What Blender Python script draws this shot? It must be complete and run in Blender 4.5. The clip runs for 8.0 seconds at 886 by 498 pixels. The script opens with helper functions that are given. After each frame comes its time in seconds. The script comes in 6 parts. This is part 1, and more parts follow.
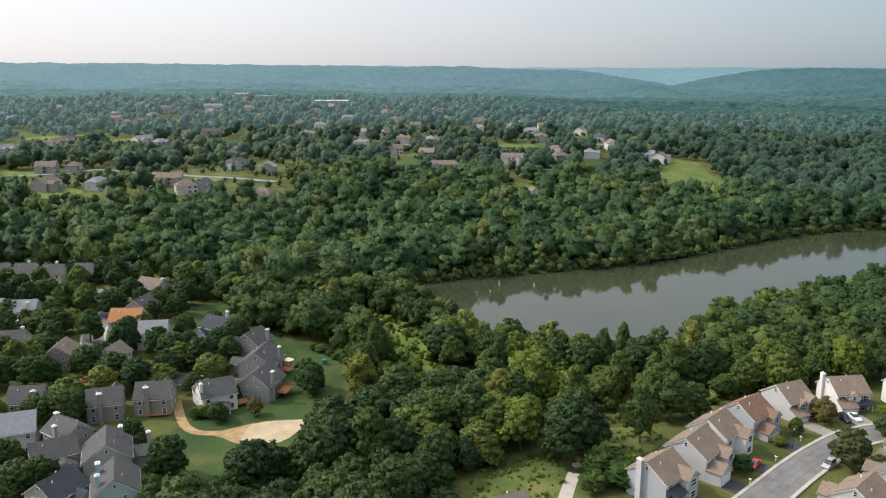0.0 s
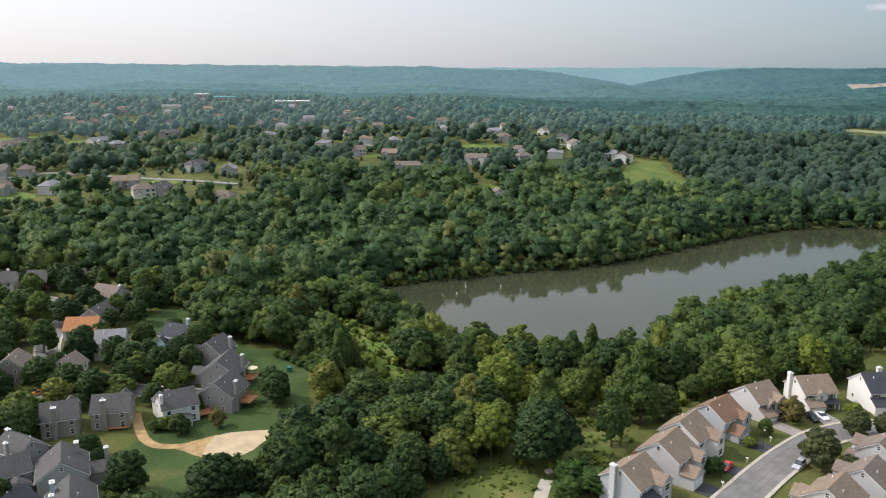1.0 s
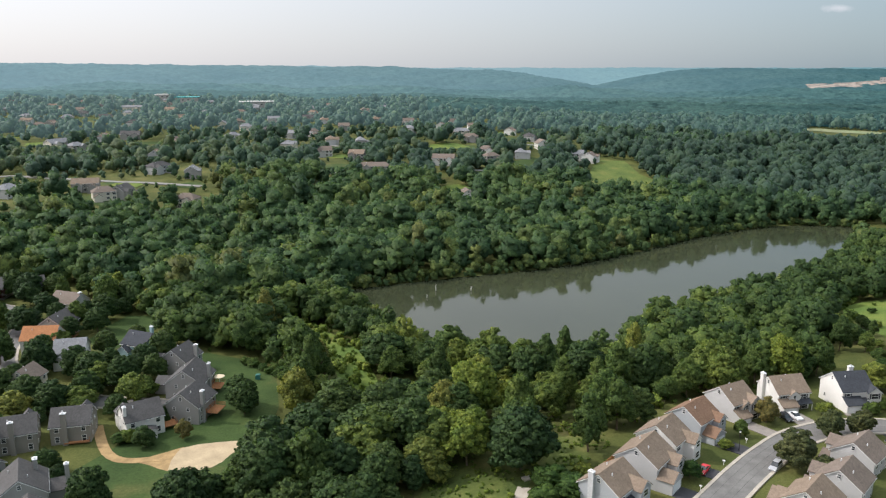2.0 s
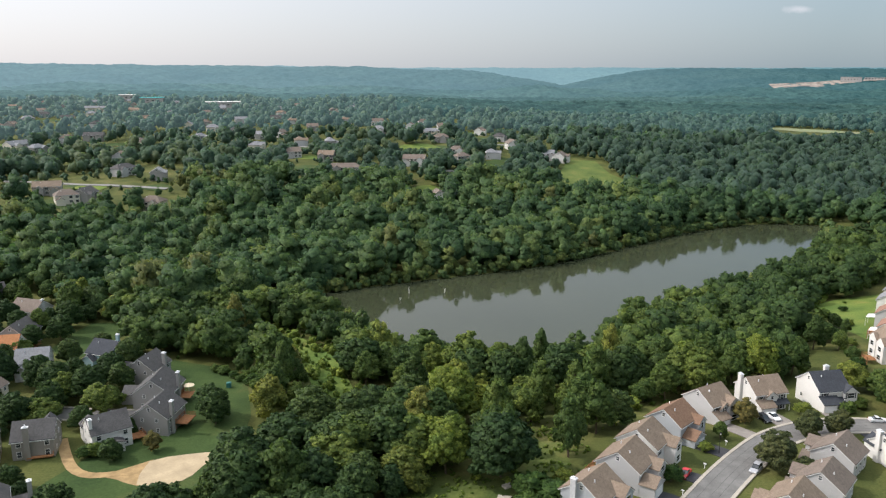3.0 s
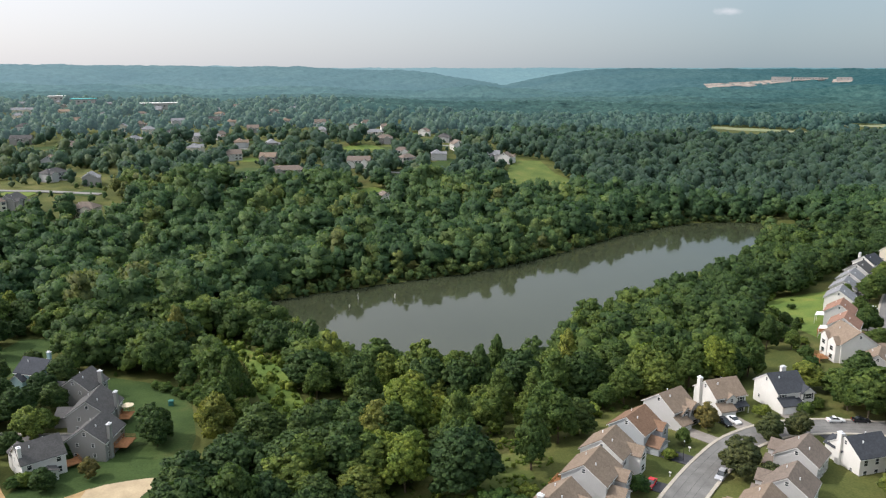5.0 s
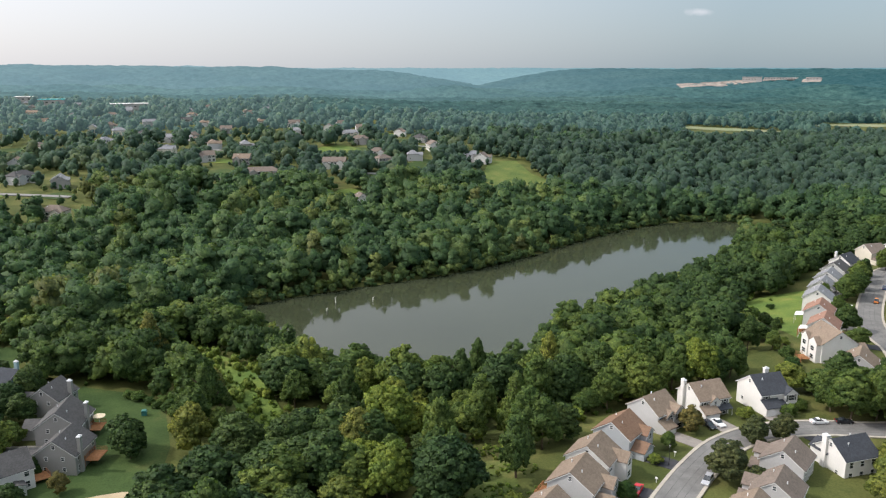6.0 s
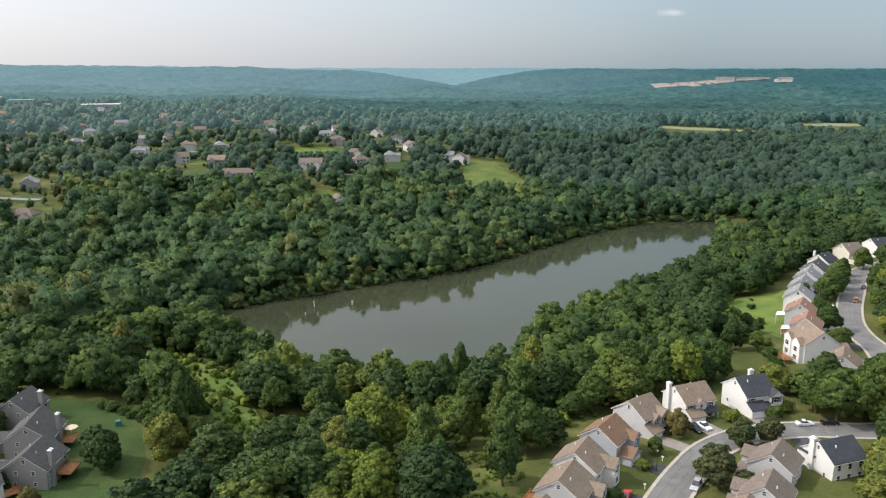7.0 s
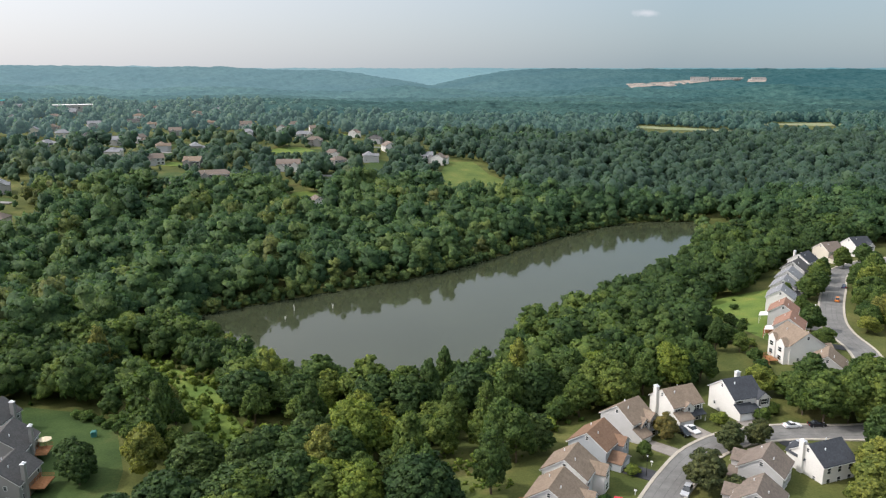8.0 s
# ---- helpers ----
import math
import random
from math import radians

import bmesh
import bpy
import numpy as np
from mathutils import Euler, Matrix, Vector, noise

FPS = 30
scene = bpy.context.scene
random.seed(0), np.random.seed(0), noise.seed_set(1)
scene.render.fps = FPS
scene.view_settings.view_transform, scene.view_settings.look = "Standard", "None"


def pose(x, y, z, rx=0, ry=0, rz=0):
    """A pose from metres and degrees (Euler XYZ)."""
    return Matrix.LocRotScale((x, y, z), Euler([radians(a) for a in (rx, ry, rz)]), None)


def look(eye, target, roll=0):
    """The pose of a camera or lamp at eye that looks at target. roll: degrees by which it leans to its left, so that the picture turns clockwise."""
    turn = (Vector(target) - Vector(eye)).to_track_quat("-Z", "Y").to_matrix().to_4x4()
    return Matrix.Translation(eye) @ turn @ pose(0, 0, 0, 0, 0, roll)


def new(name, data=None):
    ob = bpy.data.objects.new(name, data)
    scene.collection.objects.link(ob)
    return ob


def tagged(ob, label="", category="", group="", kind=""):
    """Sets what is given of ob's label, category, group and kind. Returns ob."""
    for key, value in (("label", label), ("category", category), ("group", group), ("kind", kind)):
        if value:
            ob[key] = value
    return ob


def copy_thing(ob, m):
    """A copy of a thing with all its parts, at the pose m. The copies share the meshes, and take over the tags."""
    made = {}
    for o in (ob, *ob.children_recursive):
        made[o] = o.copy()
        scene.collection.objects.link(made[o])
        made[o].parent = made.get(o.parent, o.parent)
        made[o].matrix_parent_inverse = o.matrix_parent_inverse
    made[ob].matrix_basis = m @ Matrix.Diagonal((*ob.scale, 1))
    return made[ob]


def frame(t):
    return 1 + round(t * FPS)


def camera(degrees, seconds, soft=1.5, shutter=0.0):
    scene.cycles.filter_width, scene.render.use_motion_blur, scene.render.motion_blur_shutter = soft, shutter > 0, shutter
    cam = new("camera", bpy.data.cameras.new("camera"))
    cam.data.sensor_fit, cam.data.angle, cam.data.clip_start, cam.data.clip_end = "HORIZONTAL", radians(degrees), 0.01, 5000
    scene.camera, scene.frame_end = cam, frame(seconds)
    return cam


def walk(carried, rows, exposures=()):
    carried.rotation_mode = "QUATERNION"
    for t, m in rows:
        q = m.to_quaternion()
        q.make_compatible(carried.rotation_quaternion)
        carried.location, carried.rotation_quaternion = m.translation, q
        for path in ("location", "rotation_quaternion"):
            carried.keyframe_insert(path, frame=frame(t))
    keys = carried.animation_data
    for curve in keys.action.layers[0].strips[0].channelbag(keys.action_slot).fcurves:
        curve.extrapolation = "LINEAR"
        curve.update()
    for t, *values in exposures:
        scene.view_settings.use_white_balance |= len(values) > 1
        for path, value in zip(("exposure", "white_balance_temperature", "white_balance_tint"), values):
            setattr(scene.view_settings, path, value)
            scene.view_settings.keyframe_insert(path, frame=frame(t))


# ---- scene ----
# ---------------------------------------------------------------- camera
cam = camera(58.8, 8.0, soft=1.25)
ROWS = [
    (0.0, 0.00, 0.00, 101.00, 0.00, -12.91),
    (0.5, -0.52, 2.02, 101.08, -1.40, -12.91),
    (1.0, -1.05, 4.06, 101.16, -2.75, -12.91),
    (1.5, -1.61, 6.13, 101.21, -4.03, -12.91),
    (3.0, -3.45, 12.36, 101.22, -7.52, -12.91),
    (3.5, -3.97, 14.40, 101.21, -8.62, -12.91),
    (4.0, -4.40, 16.45, 101.21, -9.70, -12.91),
    (4.5, -4.74, 18.55, 101.21, -10.75, -12.90),
    (6.0, -5.47, 24.96, 101.18, -13.58, -12.89),
    (6.5, -5.73, 27.07, 101.16, -14.47, -12.88),
    (7.0, -6.01, 29.18, 101.16, -15.33, -12.88),
    (7.5, -6.36, 31.27, 101.18, -16.18, -12.88),
    (8.0, -6.75, 33.32, 101.21, -17.02, -12.88),
]
walk(cam, [(t, pose(x, y, z, 90 + p, 0, w)) for t, x, y, z, w, p in ROWS], exposures=[(0.0, 0.06, 6050, 13), (8.0, 0.1, 6050, 13)])

# ---------------------------------------------------------------- light
SUN_AZ, SUN_EL = radians(-76), radians(43)      # clockwise from straight ahead (+y)
sun_way = Vector((math.sin(SUN_AZ) * math.cos(SUN_EL), math.cos(SUN_AZ) * math.cos(SUN_EL), math.sin(SUN_EL)))
sun = new("sun", bpy.data.lights.new("sun", "SUN"))
sun.data.energy, sun.data.angle, sun.data.color = 3.25, radians(0.8), (1.0, 0.925, 0.81)
sun.matrix_world = look((0, 0, 300), Vector((0, 0, 300)) - sun_way)

world = bpy.data.worlds.new("sky")
scene.world = world
world.use_nodes = True
wt = world.node_tree
wt.nodes.clear()
w_out = wt.nodes.new("ShaderNodeOutputWorld")
w_bg = wt.nodes.new("ShaderNodeBackground")
w_sky = wt.nodes.new("ShaderNodeTexSky")
w_sky.sky_type, w_sky.sun_disc = "NISHITA", False
w_sky.sun_elevation, w_sky.sun_rotation = SUN_EL, SUN_AZ
w_sky.altitude, w_sky.air_density, w_sky.dust_density, w_sky.ozone_density = 0, 1.0, 1.5, 1.0
# thin summer haze lies over the clear sky, thickest low down and towards the sun
w_geo = wt.nodes.new("ShaderNodeTexCoord")
w_dot = wt.nodes.new("ShaderNodeVectorMath")
w_dot.operation = "DOT_PRODUCT"
w_dot.inputs[1].default_value = Vector((sun_way.x, sun_way.y, 0.25)).normalized()
w_ramp = wt.nodes.new("ShaderNodeValToRGB")
w_ramp.color_ramp.elements[0].position, w_ramp.color_ramp.elements[0].color = 0.35, (0.25, 0.305, 0.318, 1)
w_ramp.color_ramp.elements[1].position, w_ramp.color_ramp.elements[1].color = 0.92, (0.73, 0.69, 0.648, 1)
w_mid = w_ramp.color_ramp.elements.new(0.74)
w_mid.color = (0.625, 0.6, 0.572, 1)
w_halo = w_ramp.color_ramp.elements.new(1.0)       # the bright air round the sun
w_halo.color = (2.2, 2.05, 1.9, 1)
w_half = wt.nodes.new("ShaderNodeMath")
w_half.operation, w_half.inputs[1].default_value, w_half.inputs[2].default_value = "MULTIPLY_ADD", 0.5, 0.5
w_scale = wt.nodes.new("ShaderNodeMix")
w_scale.data_type, w_scale.blend_type = "RGBA", "MULTIPLY"
w_scale.inputs[0].default_value, w_scale.inputs[7].default_value = 1.0, (0.09, 0.09, 0.09, 1)
w_mix = wt.nodes.new("ShaderNodeMix")
w_mix.data_type = "RGBA"
w_mix.inputs[0].default_value = 0.75
w_bg.inputs["Strength"].default_value = 1.47
wt.links.new(w_geo.outputs["Generated"], w_dot.inputs[0])
wt.links.new(w_dot.outputs["Value"], w_half.inputs[0])
wt.links.new(w_half.outputs[0], w_ramp.inputs[0])
wt.links.new(w_sky.outputs[0], w_scale.inputs[6])
wt.links.new(w_scale.outputs[2], w_mix.inputs[6])
# the haze is lighter overhead than along the horizon
w_sep = wt.nodes.new("ShaderNodeSeparateXYZ")
w_up = wt.nodes.new("ShaderNodeMapRange")
w_up.inputs["From Min"].default_value, w_up.inputs["From Max"].default_value = 0.0, 1.0
w_up.inputs["To Min"].default_value, w_up.inputs["To Max"].default_value = 0.96, 2.5
w_lift = wt.nodes.new("ShaderNodeVectorMath")
w_lift.operation = "SCALE"
wt.links.new(w_geo.outputs["Generated"], w_sep.inputs[0])
wt.links.new(w_sep.outputs[2], w_up.inputs["Value"])
wt.links.new(w_ramp.outputs[0], w_lift.inputs[0])
wt.links.new(w_up.outputs["Result"], w_lift.inputs["Scale"])
wt.links.new(w_lift.outputs[0], w_mix.inputs[7])
# one small torn cloud low over the far hills
w_off = wt.nodes.new("ShaderNodeVectorMath")
w_off.operation, w_off.inputs[1].default_value = "SUBTRACT", (0.514, 0.855, 0.065)
w_str = wt.nodes.new("ShaderNodeVectorMath")
w_str.operation, w_str.inputs[1].default_value = "MULTIPLY", (1.0, 1.0, 4.5)
w_len = wt.nodes.new("ShaderNodeVectorMath")
w_len.operation = "LENGTH"
w_noi = wt.nodes.new("ShaderNodeTexNoise")
w_noi.inputs["Scale"].default_value, w_noi.inputs["Detail"].default_value = 60.0, 4.0
w_add = wt.nodes.new("ShaderNodeMath")
w_add.operation, w_add.inputs[1].default_value = "MULTIPLY_ADD", 0.06
w_cl = wt.nodes.new("ShaderNodeMapRange")
w_cl.inputs["From Min"].default_value, w_cl.inputs["From Max"].default_value = 0.05, 0.03
w_cl.inputs["To Min"].default_value, w_cl.inputs["To Max"].default_value = 0.0, 0.4
w_cloud = wt.nodes.new("ShaderNodeMix")
w_cloud.data_type = "RGBA"
w_cloud.inputs[7].default_value = (0.66, 0.62, 0.61, 1)
wt.links.new(w_geo.outputs["Generated"], w_off.inputs[0])
wt.links.new(w_off.outputs[0], w_str.inputs[0])
wt.links.new(w_str.outputs[0], w_len.inputs[0])
wt.links.new(w_geo.outputs["Generated"], w_noi.inputs["Vector"])
wt.links.new(w_noi.outputs["Fac"], w_add.inputs[0])
wt.links.new(w_len.outputs["Value"], w_add.inputs[2])
wt.links.new(w_add.outputs[0], w_cl.inputs["Value"])
wt.links.new(w_cl.outputs["Result"], w_cloud.inputs[0])
wt.links.new(w_mix.outputs[2], w_cloud.inputs[6])
wt.links.new(w_cloud.outputs[2], w_bg.inputs["Color"])
wt.links.new(w_bg.outputs[0], w_out.inputs["Surface"])


# ---------------------------------------------------------------- materials
class Mat:
    """A node material with a Principled surface and short ways to wire it."""

    def __init__(self, name, rough=0.8, spec=0.3, metal=0.0):
        self.m = bpy.data.materials.new(name)
        self.m.use_nodes = True
        self.t = self.m.node_tree
        self.n = self.t.nodes
        self.b = self.n["Principled BSDF"]
        self.out = self.n["Material Output"]
        self.b.inputs["Roughness"].default_value = rough
        self.b.inputs["Specular IOR Level"].default_value = spec
        self.b.inputs["Metallic"].default_value = metal
        self.co = None

    def link(self, a, b):
        self.t.links.new(a, b)

    def coords(self):
        if not self.co:
            self.co = self.n.new("ShaderNodeNewGeometry").outputs["Position"]
        return self.co

    def noise(self, scale, detail=3, rough=0.55, stretch=None):
        nz = self.n.new("ShaderNodeTexNoise")
        nz.inputs["Scale"].default_value, nz.inputs["Detail"].default_value = scale, detail
        nz.inputs["Roughness"].default_value = rough
        src = self.coords()
        if stretch:
            mp = self.n.new("ShaderNodeMapping")
            mp.inputs["Scale"].default_value = stretch
            self.link(src, mp.inputs["Vector"])
            src = mp.outputs[0]
        self.link(src, nz.inputs["Vector"])
        return nz.outputs["Fac"]

    def ramp(self, fac, stops):
        r = self.n.new("ShaderNodeValToRGB")
        while len(r.color_ramp.elements) < len(stops):
            r.color_ramp.elements.new(0.5)
        for e, (p, c) in zip(r.color_ramp.elements, stops):
            e.position, e.color = p, (*c, 1)
        self.link(fac, r.inputs["Fac"])
        return r.outputs["Color"]

    def mix(self, fac, a, b, how="MIX"):
        x = self.n.new("ShaderNodeMix")
        x.data_type, x.blend_type = "RGBA", how
        for k, v in ((0, fac), (6, a), (7, b)):
            if isinstance(v, (int, float)):
                x.inputs[k].default_value = v
            elif isinstance(v, tuple):
                x.inputs[k].default_value = (*v, 1)
            else:
                self.link(v, x.inputs[k])
        return x.outputs[2]

    def maths(self, how, a, b=0.0):
        x = self.n.new("ShaderNodeMath")
        x.operation = how
        for k, v in ((0, a), (1, b)):
            if isinstance(v, (int, float)):
                x.inputs[k].default_value = v
            else:
                self.link(v, x.inputs[k])
        return x.outputs[0]

    def bump(self, height, strength=0.3, distance=0.05):
        bp = self.n.new("ShaderNodeBump")
        bp.inputs["Strength"].default_value, bp.inputs["Distance"].default_value = strength, distance
        self.link(height, bp.inputs["Height"])
        self.link(bp.outputs[0], self.b.inputs["Normal"])

    def color(self, c):
        if isinstance(c, tuple):
            self.b.inputs["Base Color"].default_value = (*c, 1)
        else:
            self.link(c, self.b.inputs["Base Color"])
        return self


def plain(name, c, rough=0.7, spec=0.3, var=0.25, scale=1.5, metal=0.0):
    """A surface of one colour with stains and grain at two scales."""
    m = Mat(name, rough, spec, metal)
    lo, hi = tuple(v * (1 - var) for v in c), tuple(min(1, v * (1 + var)) for v in c)
    big = m.ramp(m.noise(scale, 4), [(0.3, lo), (0.7, hi)])
    fine = m.ramp(m.noise(scale * 9, 3), [(0.3, (0.85,) * 3), (0.7, (1.0,) * 3)])
    m.color(m.mix(1.0, big, fine, "MULTIPLY"))
    return m.m


def siding(name, c):
    """Horizontal lap boards, 0.13 m, as fine relief."""
    m = Mat(name, 0.55, 0.3)
    sep = m.n.new("ShaderNodeSeparateXYZ")
    m.link(m.coords(), sep.inputs[0])
    lap = m.maths("FRACT", m.maths("MULTIPLY", sep.outputs[2], 1 / 0.13))
    m.bump(lap, 0.5, 0.02)
    dirt = m.ramp(m.noise(0.5, 4), [(0.3, tuple(v * 0.9 for v in c)), (0.75, c)])
    m.color(m.mix(0.35, dirt, m.ramp(m.noise(14, 2, stretch=(1, 1, 0.15)), [(0.35, tuple(v * 0.8 for v in c)), (0.6, c)])))
    return m.m


def shingle(name, c, spread=0.13):
    m = Mat(name, 0.9, 0.15)
    lo, hi = tuple(v * (1 - spread) for v in c), tuple(v * (1 + spread) for v in c)
    tabs = m.n.new("ShaderNodeTexVoronoi")
    tabs.inputs["Scale"].default_value = 3.0
    m.link(m.coords(), tabs.inputs["Vector"])
    one = m.ramp(tabs.outputs["Color"], [(0.2, lo), (0.8, hi)])
    streak = m.ramp(m.noise(0.35, 4), [(0.3, (0.86, 0.86, 0.85)), (0.65, (1, 1, 1))])
    m.color(m.mix(1.0, one, streak, "MULTIPLY"))
    m.bump(m.noise(6, 3), 0.4, 0.03)
    return m.m


def foliage(name, stops, source, thin=0.3, air=None, grain=2.2, gloss=0.1, depth=1.0, sheen=0.0):
    """Leaves: a colour of its own for each tree, paler and darker leaves within it, some light let through."""
    m = Mat(name, 0.55, gloss)
    if source == "tint":
        at = m.n.new("ShaderNodeAttribute")
        at.attribute_name = "tint"
        fac = at.outputs["Fac"]
    else:
        fac = m.n.new("ShaderNodeObjectInfo").outputs["Random"]
    tree = m.ramp(fac, stops)
    isl = m.n.new("ShaderNodeNewGeometry").outputs["Random Per Island"]
    leaf = m.ramp(isl, [(0.0, (0.62, 0.68, 0.66)), (0.5, (1.0, 1.0, 1.0)), (1.0, (1.38, 1.32, 1.1))])
    col = m.mix(depth, tree, m.mix(1.0, tree, leaf, "MULTIPLY"))
    patch = m.ramp(m.noise(0.25, 3), [(0.35, (0.82, 0.9, 0.9)), (0.65, (1.12, 1.06, 0.95))])
    col = m.mix(1.0, col, patch, "MULTIPLY")
    sprays = m.noise(grain, 5, 0.7)     # sprays of leaves within a clump, in colour and relief
    col = m.mix(depth, col, m.mix(1.0, col, m.ramp(sprays, [(0.36, (0.55, 0.6, 0.62)), (0.5, (1.05, 1.05, 1.05)), (0.62, (1.5, 1.45, 1.2))]), "MULTIPLY"))
    m.color(col)
    m.bump(sprays, 0.5 * depth, 0.8 / grain)
    # faint bluish sheen brightens far leaves in place of haze
    m.b.inputs["Sheen Weight"].default_value, m.b.inputs["Sheen Roughness"].default_value = sheen, 0.6
    m.b.inputs["Sheen Tint"].default_value = (0.8, 0.95, 1.0, 1)
    if air:     # a backdrop of distance: haze in front painted as emission, stronger farther off
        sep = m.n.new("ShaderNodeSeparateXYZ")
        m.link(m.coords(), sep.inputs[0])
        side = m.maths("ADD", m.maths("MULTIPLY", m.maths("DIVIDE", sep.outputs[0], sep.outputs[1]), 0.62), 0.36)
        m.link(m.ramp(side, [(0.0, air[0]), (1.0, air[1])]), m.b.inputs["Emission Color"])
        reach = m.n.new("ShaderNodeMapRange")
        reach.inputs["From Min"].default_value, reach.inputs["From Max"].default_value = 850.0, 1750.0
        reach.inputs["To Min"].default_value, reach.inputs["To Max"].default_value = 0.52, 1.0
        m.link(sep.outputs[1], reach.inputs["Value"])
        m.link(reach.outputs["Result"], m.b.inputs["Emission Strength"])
    tr = m.n.new("ShaderNodeBsdfTranslucent")
    m.link(m.mix(1.0, col, (1.2, 1.3, 0.85), "MULTIPLY"), tr.inputs["Color"])
    ms = m.n.new("ShaderNodeMixShader")
    ms.inputs[0].default_value = thin
    m.link(m.b.outputs[0], ms.inputs[1])
    m.link(tr.outputs[0], ms.inputs[2])
    m.link(ms.outputs[0], m.out.inputs["Surface"])
    return m.m


GREENS = [(0.0, (0.047, 0.08, 0.03)), (0.3, (0.07, 0.108, 0.034)), (0.6, (0.096, 0.134, 0.038)),
          (0.82, (0.12, 0.156, 0.042)), (0.94, (0.175, 0.2, 0.045)), (1.0, (0.14, 0.125, 0.056))]
# bank, far, haze: greens turn bluer with distance, haze mixed into leaf colour
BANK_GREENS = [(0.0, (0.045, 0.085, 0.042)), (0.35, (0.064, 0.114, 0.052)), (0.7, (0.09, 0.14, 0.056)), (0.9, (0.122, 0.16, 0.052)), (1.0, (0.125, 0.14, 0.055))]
HAZED_FAR_GREENS = [(0.0, (0.05, 0.09, 0.064)), (0.4, (0.062, 0.11, 0.074)), (0.8, (0.08, 0.13, 0.076)), (1.0, (0.115, 0.15, 0.078))]
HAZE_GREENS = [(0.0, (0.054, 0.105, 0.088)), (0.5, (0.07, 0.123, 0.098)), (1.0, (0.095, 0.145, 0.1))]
leaf_own = foliage("leaves", GREENS, "object", 0.36)
leaf_tint = foliage("woodland_leaves", GREENS, "tint", 0.36, None, 1.6)
# farther leaves lose contrast (depth) and gain sheen, imitating haze
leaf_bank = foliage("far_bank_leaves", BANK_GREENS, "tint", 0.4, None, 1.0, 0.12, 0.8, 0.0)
leaf_far = foliage("hazed_far_leaves", HAZED_FAR_GREENS, "tint", 0.5, None, 0.7, 0.15, 0.4, 0.08)
leaf_haze = foliage("haze_glow_leaves", HAZE_GREENS, "tint", 0.4, ((0.118, 0.16, 0.172), (0.012, 0.042, 0.047)), 0.5, 0.15, 0.5, 0.05)
leaf_dark = foliage("dark_leaves", [(0.0, (0.031, 0.057, 0.023)), (0.5, (0.043, 0.073, 0.026)), (1.0, (0.06, 0.09, 0.031))], "object", 0.25)
leaf_lime = foliage("lime_leaves", [(0.0, (0.15, 0.185, 0.035)), (1.0, (0.12, 0.16, 0.035))], "object")
leaf_shrub = foliage("shrub_leaves", [(0.0, (0.06, 0.10, 0.022)), (0.5, (0.10, 0.15, 0.03)), (1.0, (0.15, 0.19, 0.04))], "tint")
leaf_shrub_own = foliage("garden_shrub_leaves", [(0.0, (0.035, 0.07, 0.02)), (0.6, (0.07, 0.11, 0.03)), (1.0, (0.14, 0.17, 0.035))], "object")
leaf_red = foliage("red_leaves", [(0.0, (0.09, 0.03, 0.028)), (1.0, (0.07, 0.03, 0.03))], "object")
leaf_olive = foliage("olive_leaves", [(0.0, (0.075, 0.085, 0.04)), (1.0, (0.062, 0.078, 0.036))], "object", 0.3)
leaf_yellow = foliage("yellow_olive_leaves", [(0.0, (0.15, 0.165, 0.042)), (1.0, (0.12, 0.145, 0.04))], "object", 0.3)
leaf_gold = foliage("gold_leaves", [(0.0, (0.14, 0.12, 0.045)), (1.0, (0.11, 0.105, 0.042))], "object")
bark = plain("bark", (0.11, 0.085, 0.06), 0.95, 0.1, 0.35, 2.0)


def grass_mat(name, dry, lush, pale):
    m = Mat(name, 0.9, 0.1)
    a = m.ramp(m.noise(0.07, 5), [(0.35, lush), (0.55, pale), (0.72, dry)])
    b = m.ramp(m.noise(1.8, 4), [(0.3, (0.72, 0.74, 0.7)), (0.7, (1.1, 1.1, 1.05))])
    m.color(m.mix(1.0, a, b, "MULTIPLY"))
    m.bump(m.noise(3.5, 4), 0.5, 0.15)
    return m.m


grass = grass_mat("grass", (0.14, 0.13, 0.048), (0.06, 0.074, 0.022), (0.092, 0.1, 0.03))
lawn_mat = grass_mat("mown_lawn", (0.094, 0.102, 0.036), (0.036, 0.062, 0.02), (0.054, 0.084, 0.026))
bright_grass = grass_mat("sunny_meadow_grass", (0.2, 0.2, 0.055), (0.085, 0.135, 0.032), (0.13, 0.175, 0.04))
meadow_grass = grass_mat("mown_meadow_grass", (0.17, 0.165, 0.055), (0.08, 0.115, 0.032), (0.115, 0.145, 0.04))
rough_grass = grass_mat("rough_meadow_grass", (0.17, 0.15, 0.055), (0.055, 0.08, 0.023), (0.1, 0.122, 0.034))
sand_mat = plain("sand", (0.42, 0.335, 0.215), 0.95, 0.1, 0.15, 0.25)
dirt_mat = plain("dirt_track", (0.34, 0.235, 0.115), 0.95, 0.1, 0.25, 0.4)
asphalt = plain("asphalt", (0.165, 0.16, 0.15), 0.85, 0.25, 0.2, 0.3)
asphalt_dark = plain("fresh_asphalt", (0.05, 0.05, 0.055), 0.85, 0.25, 0.15, 0.6)
worn_drive = plain("worn_pinkish_drive", (0.25, 0.225, 0.2), 0.9, 0.2, 0.15, 0.6)
concrete = plain("concrete", (0.4, 0.36, 0.3), 0.9, 0.2, 0.12, 0.8)


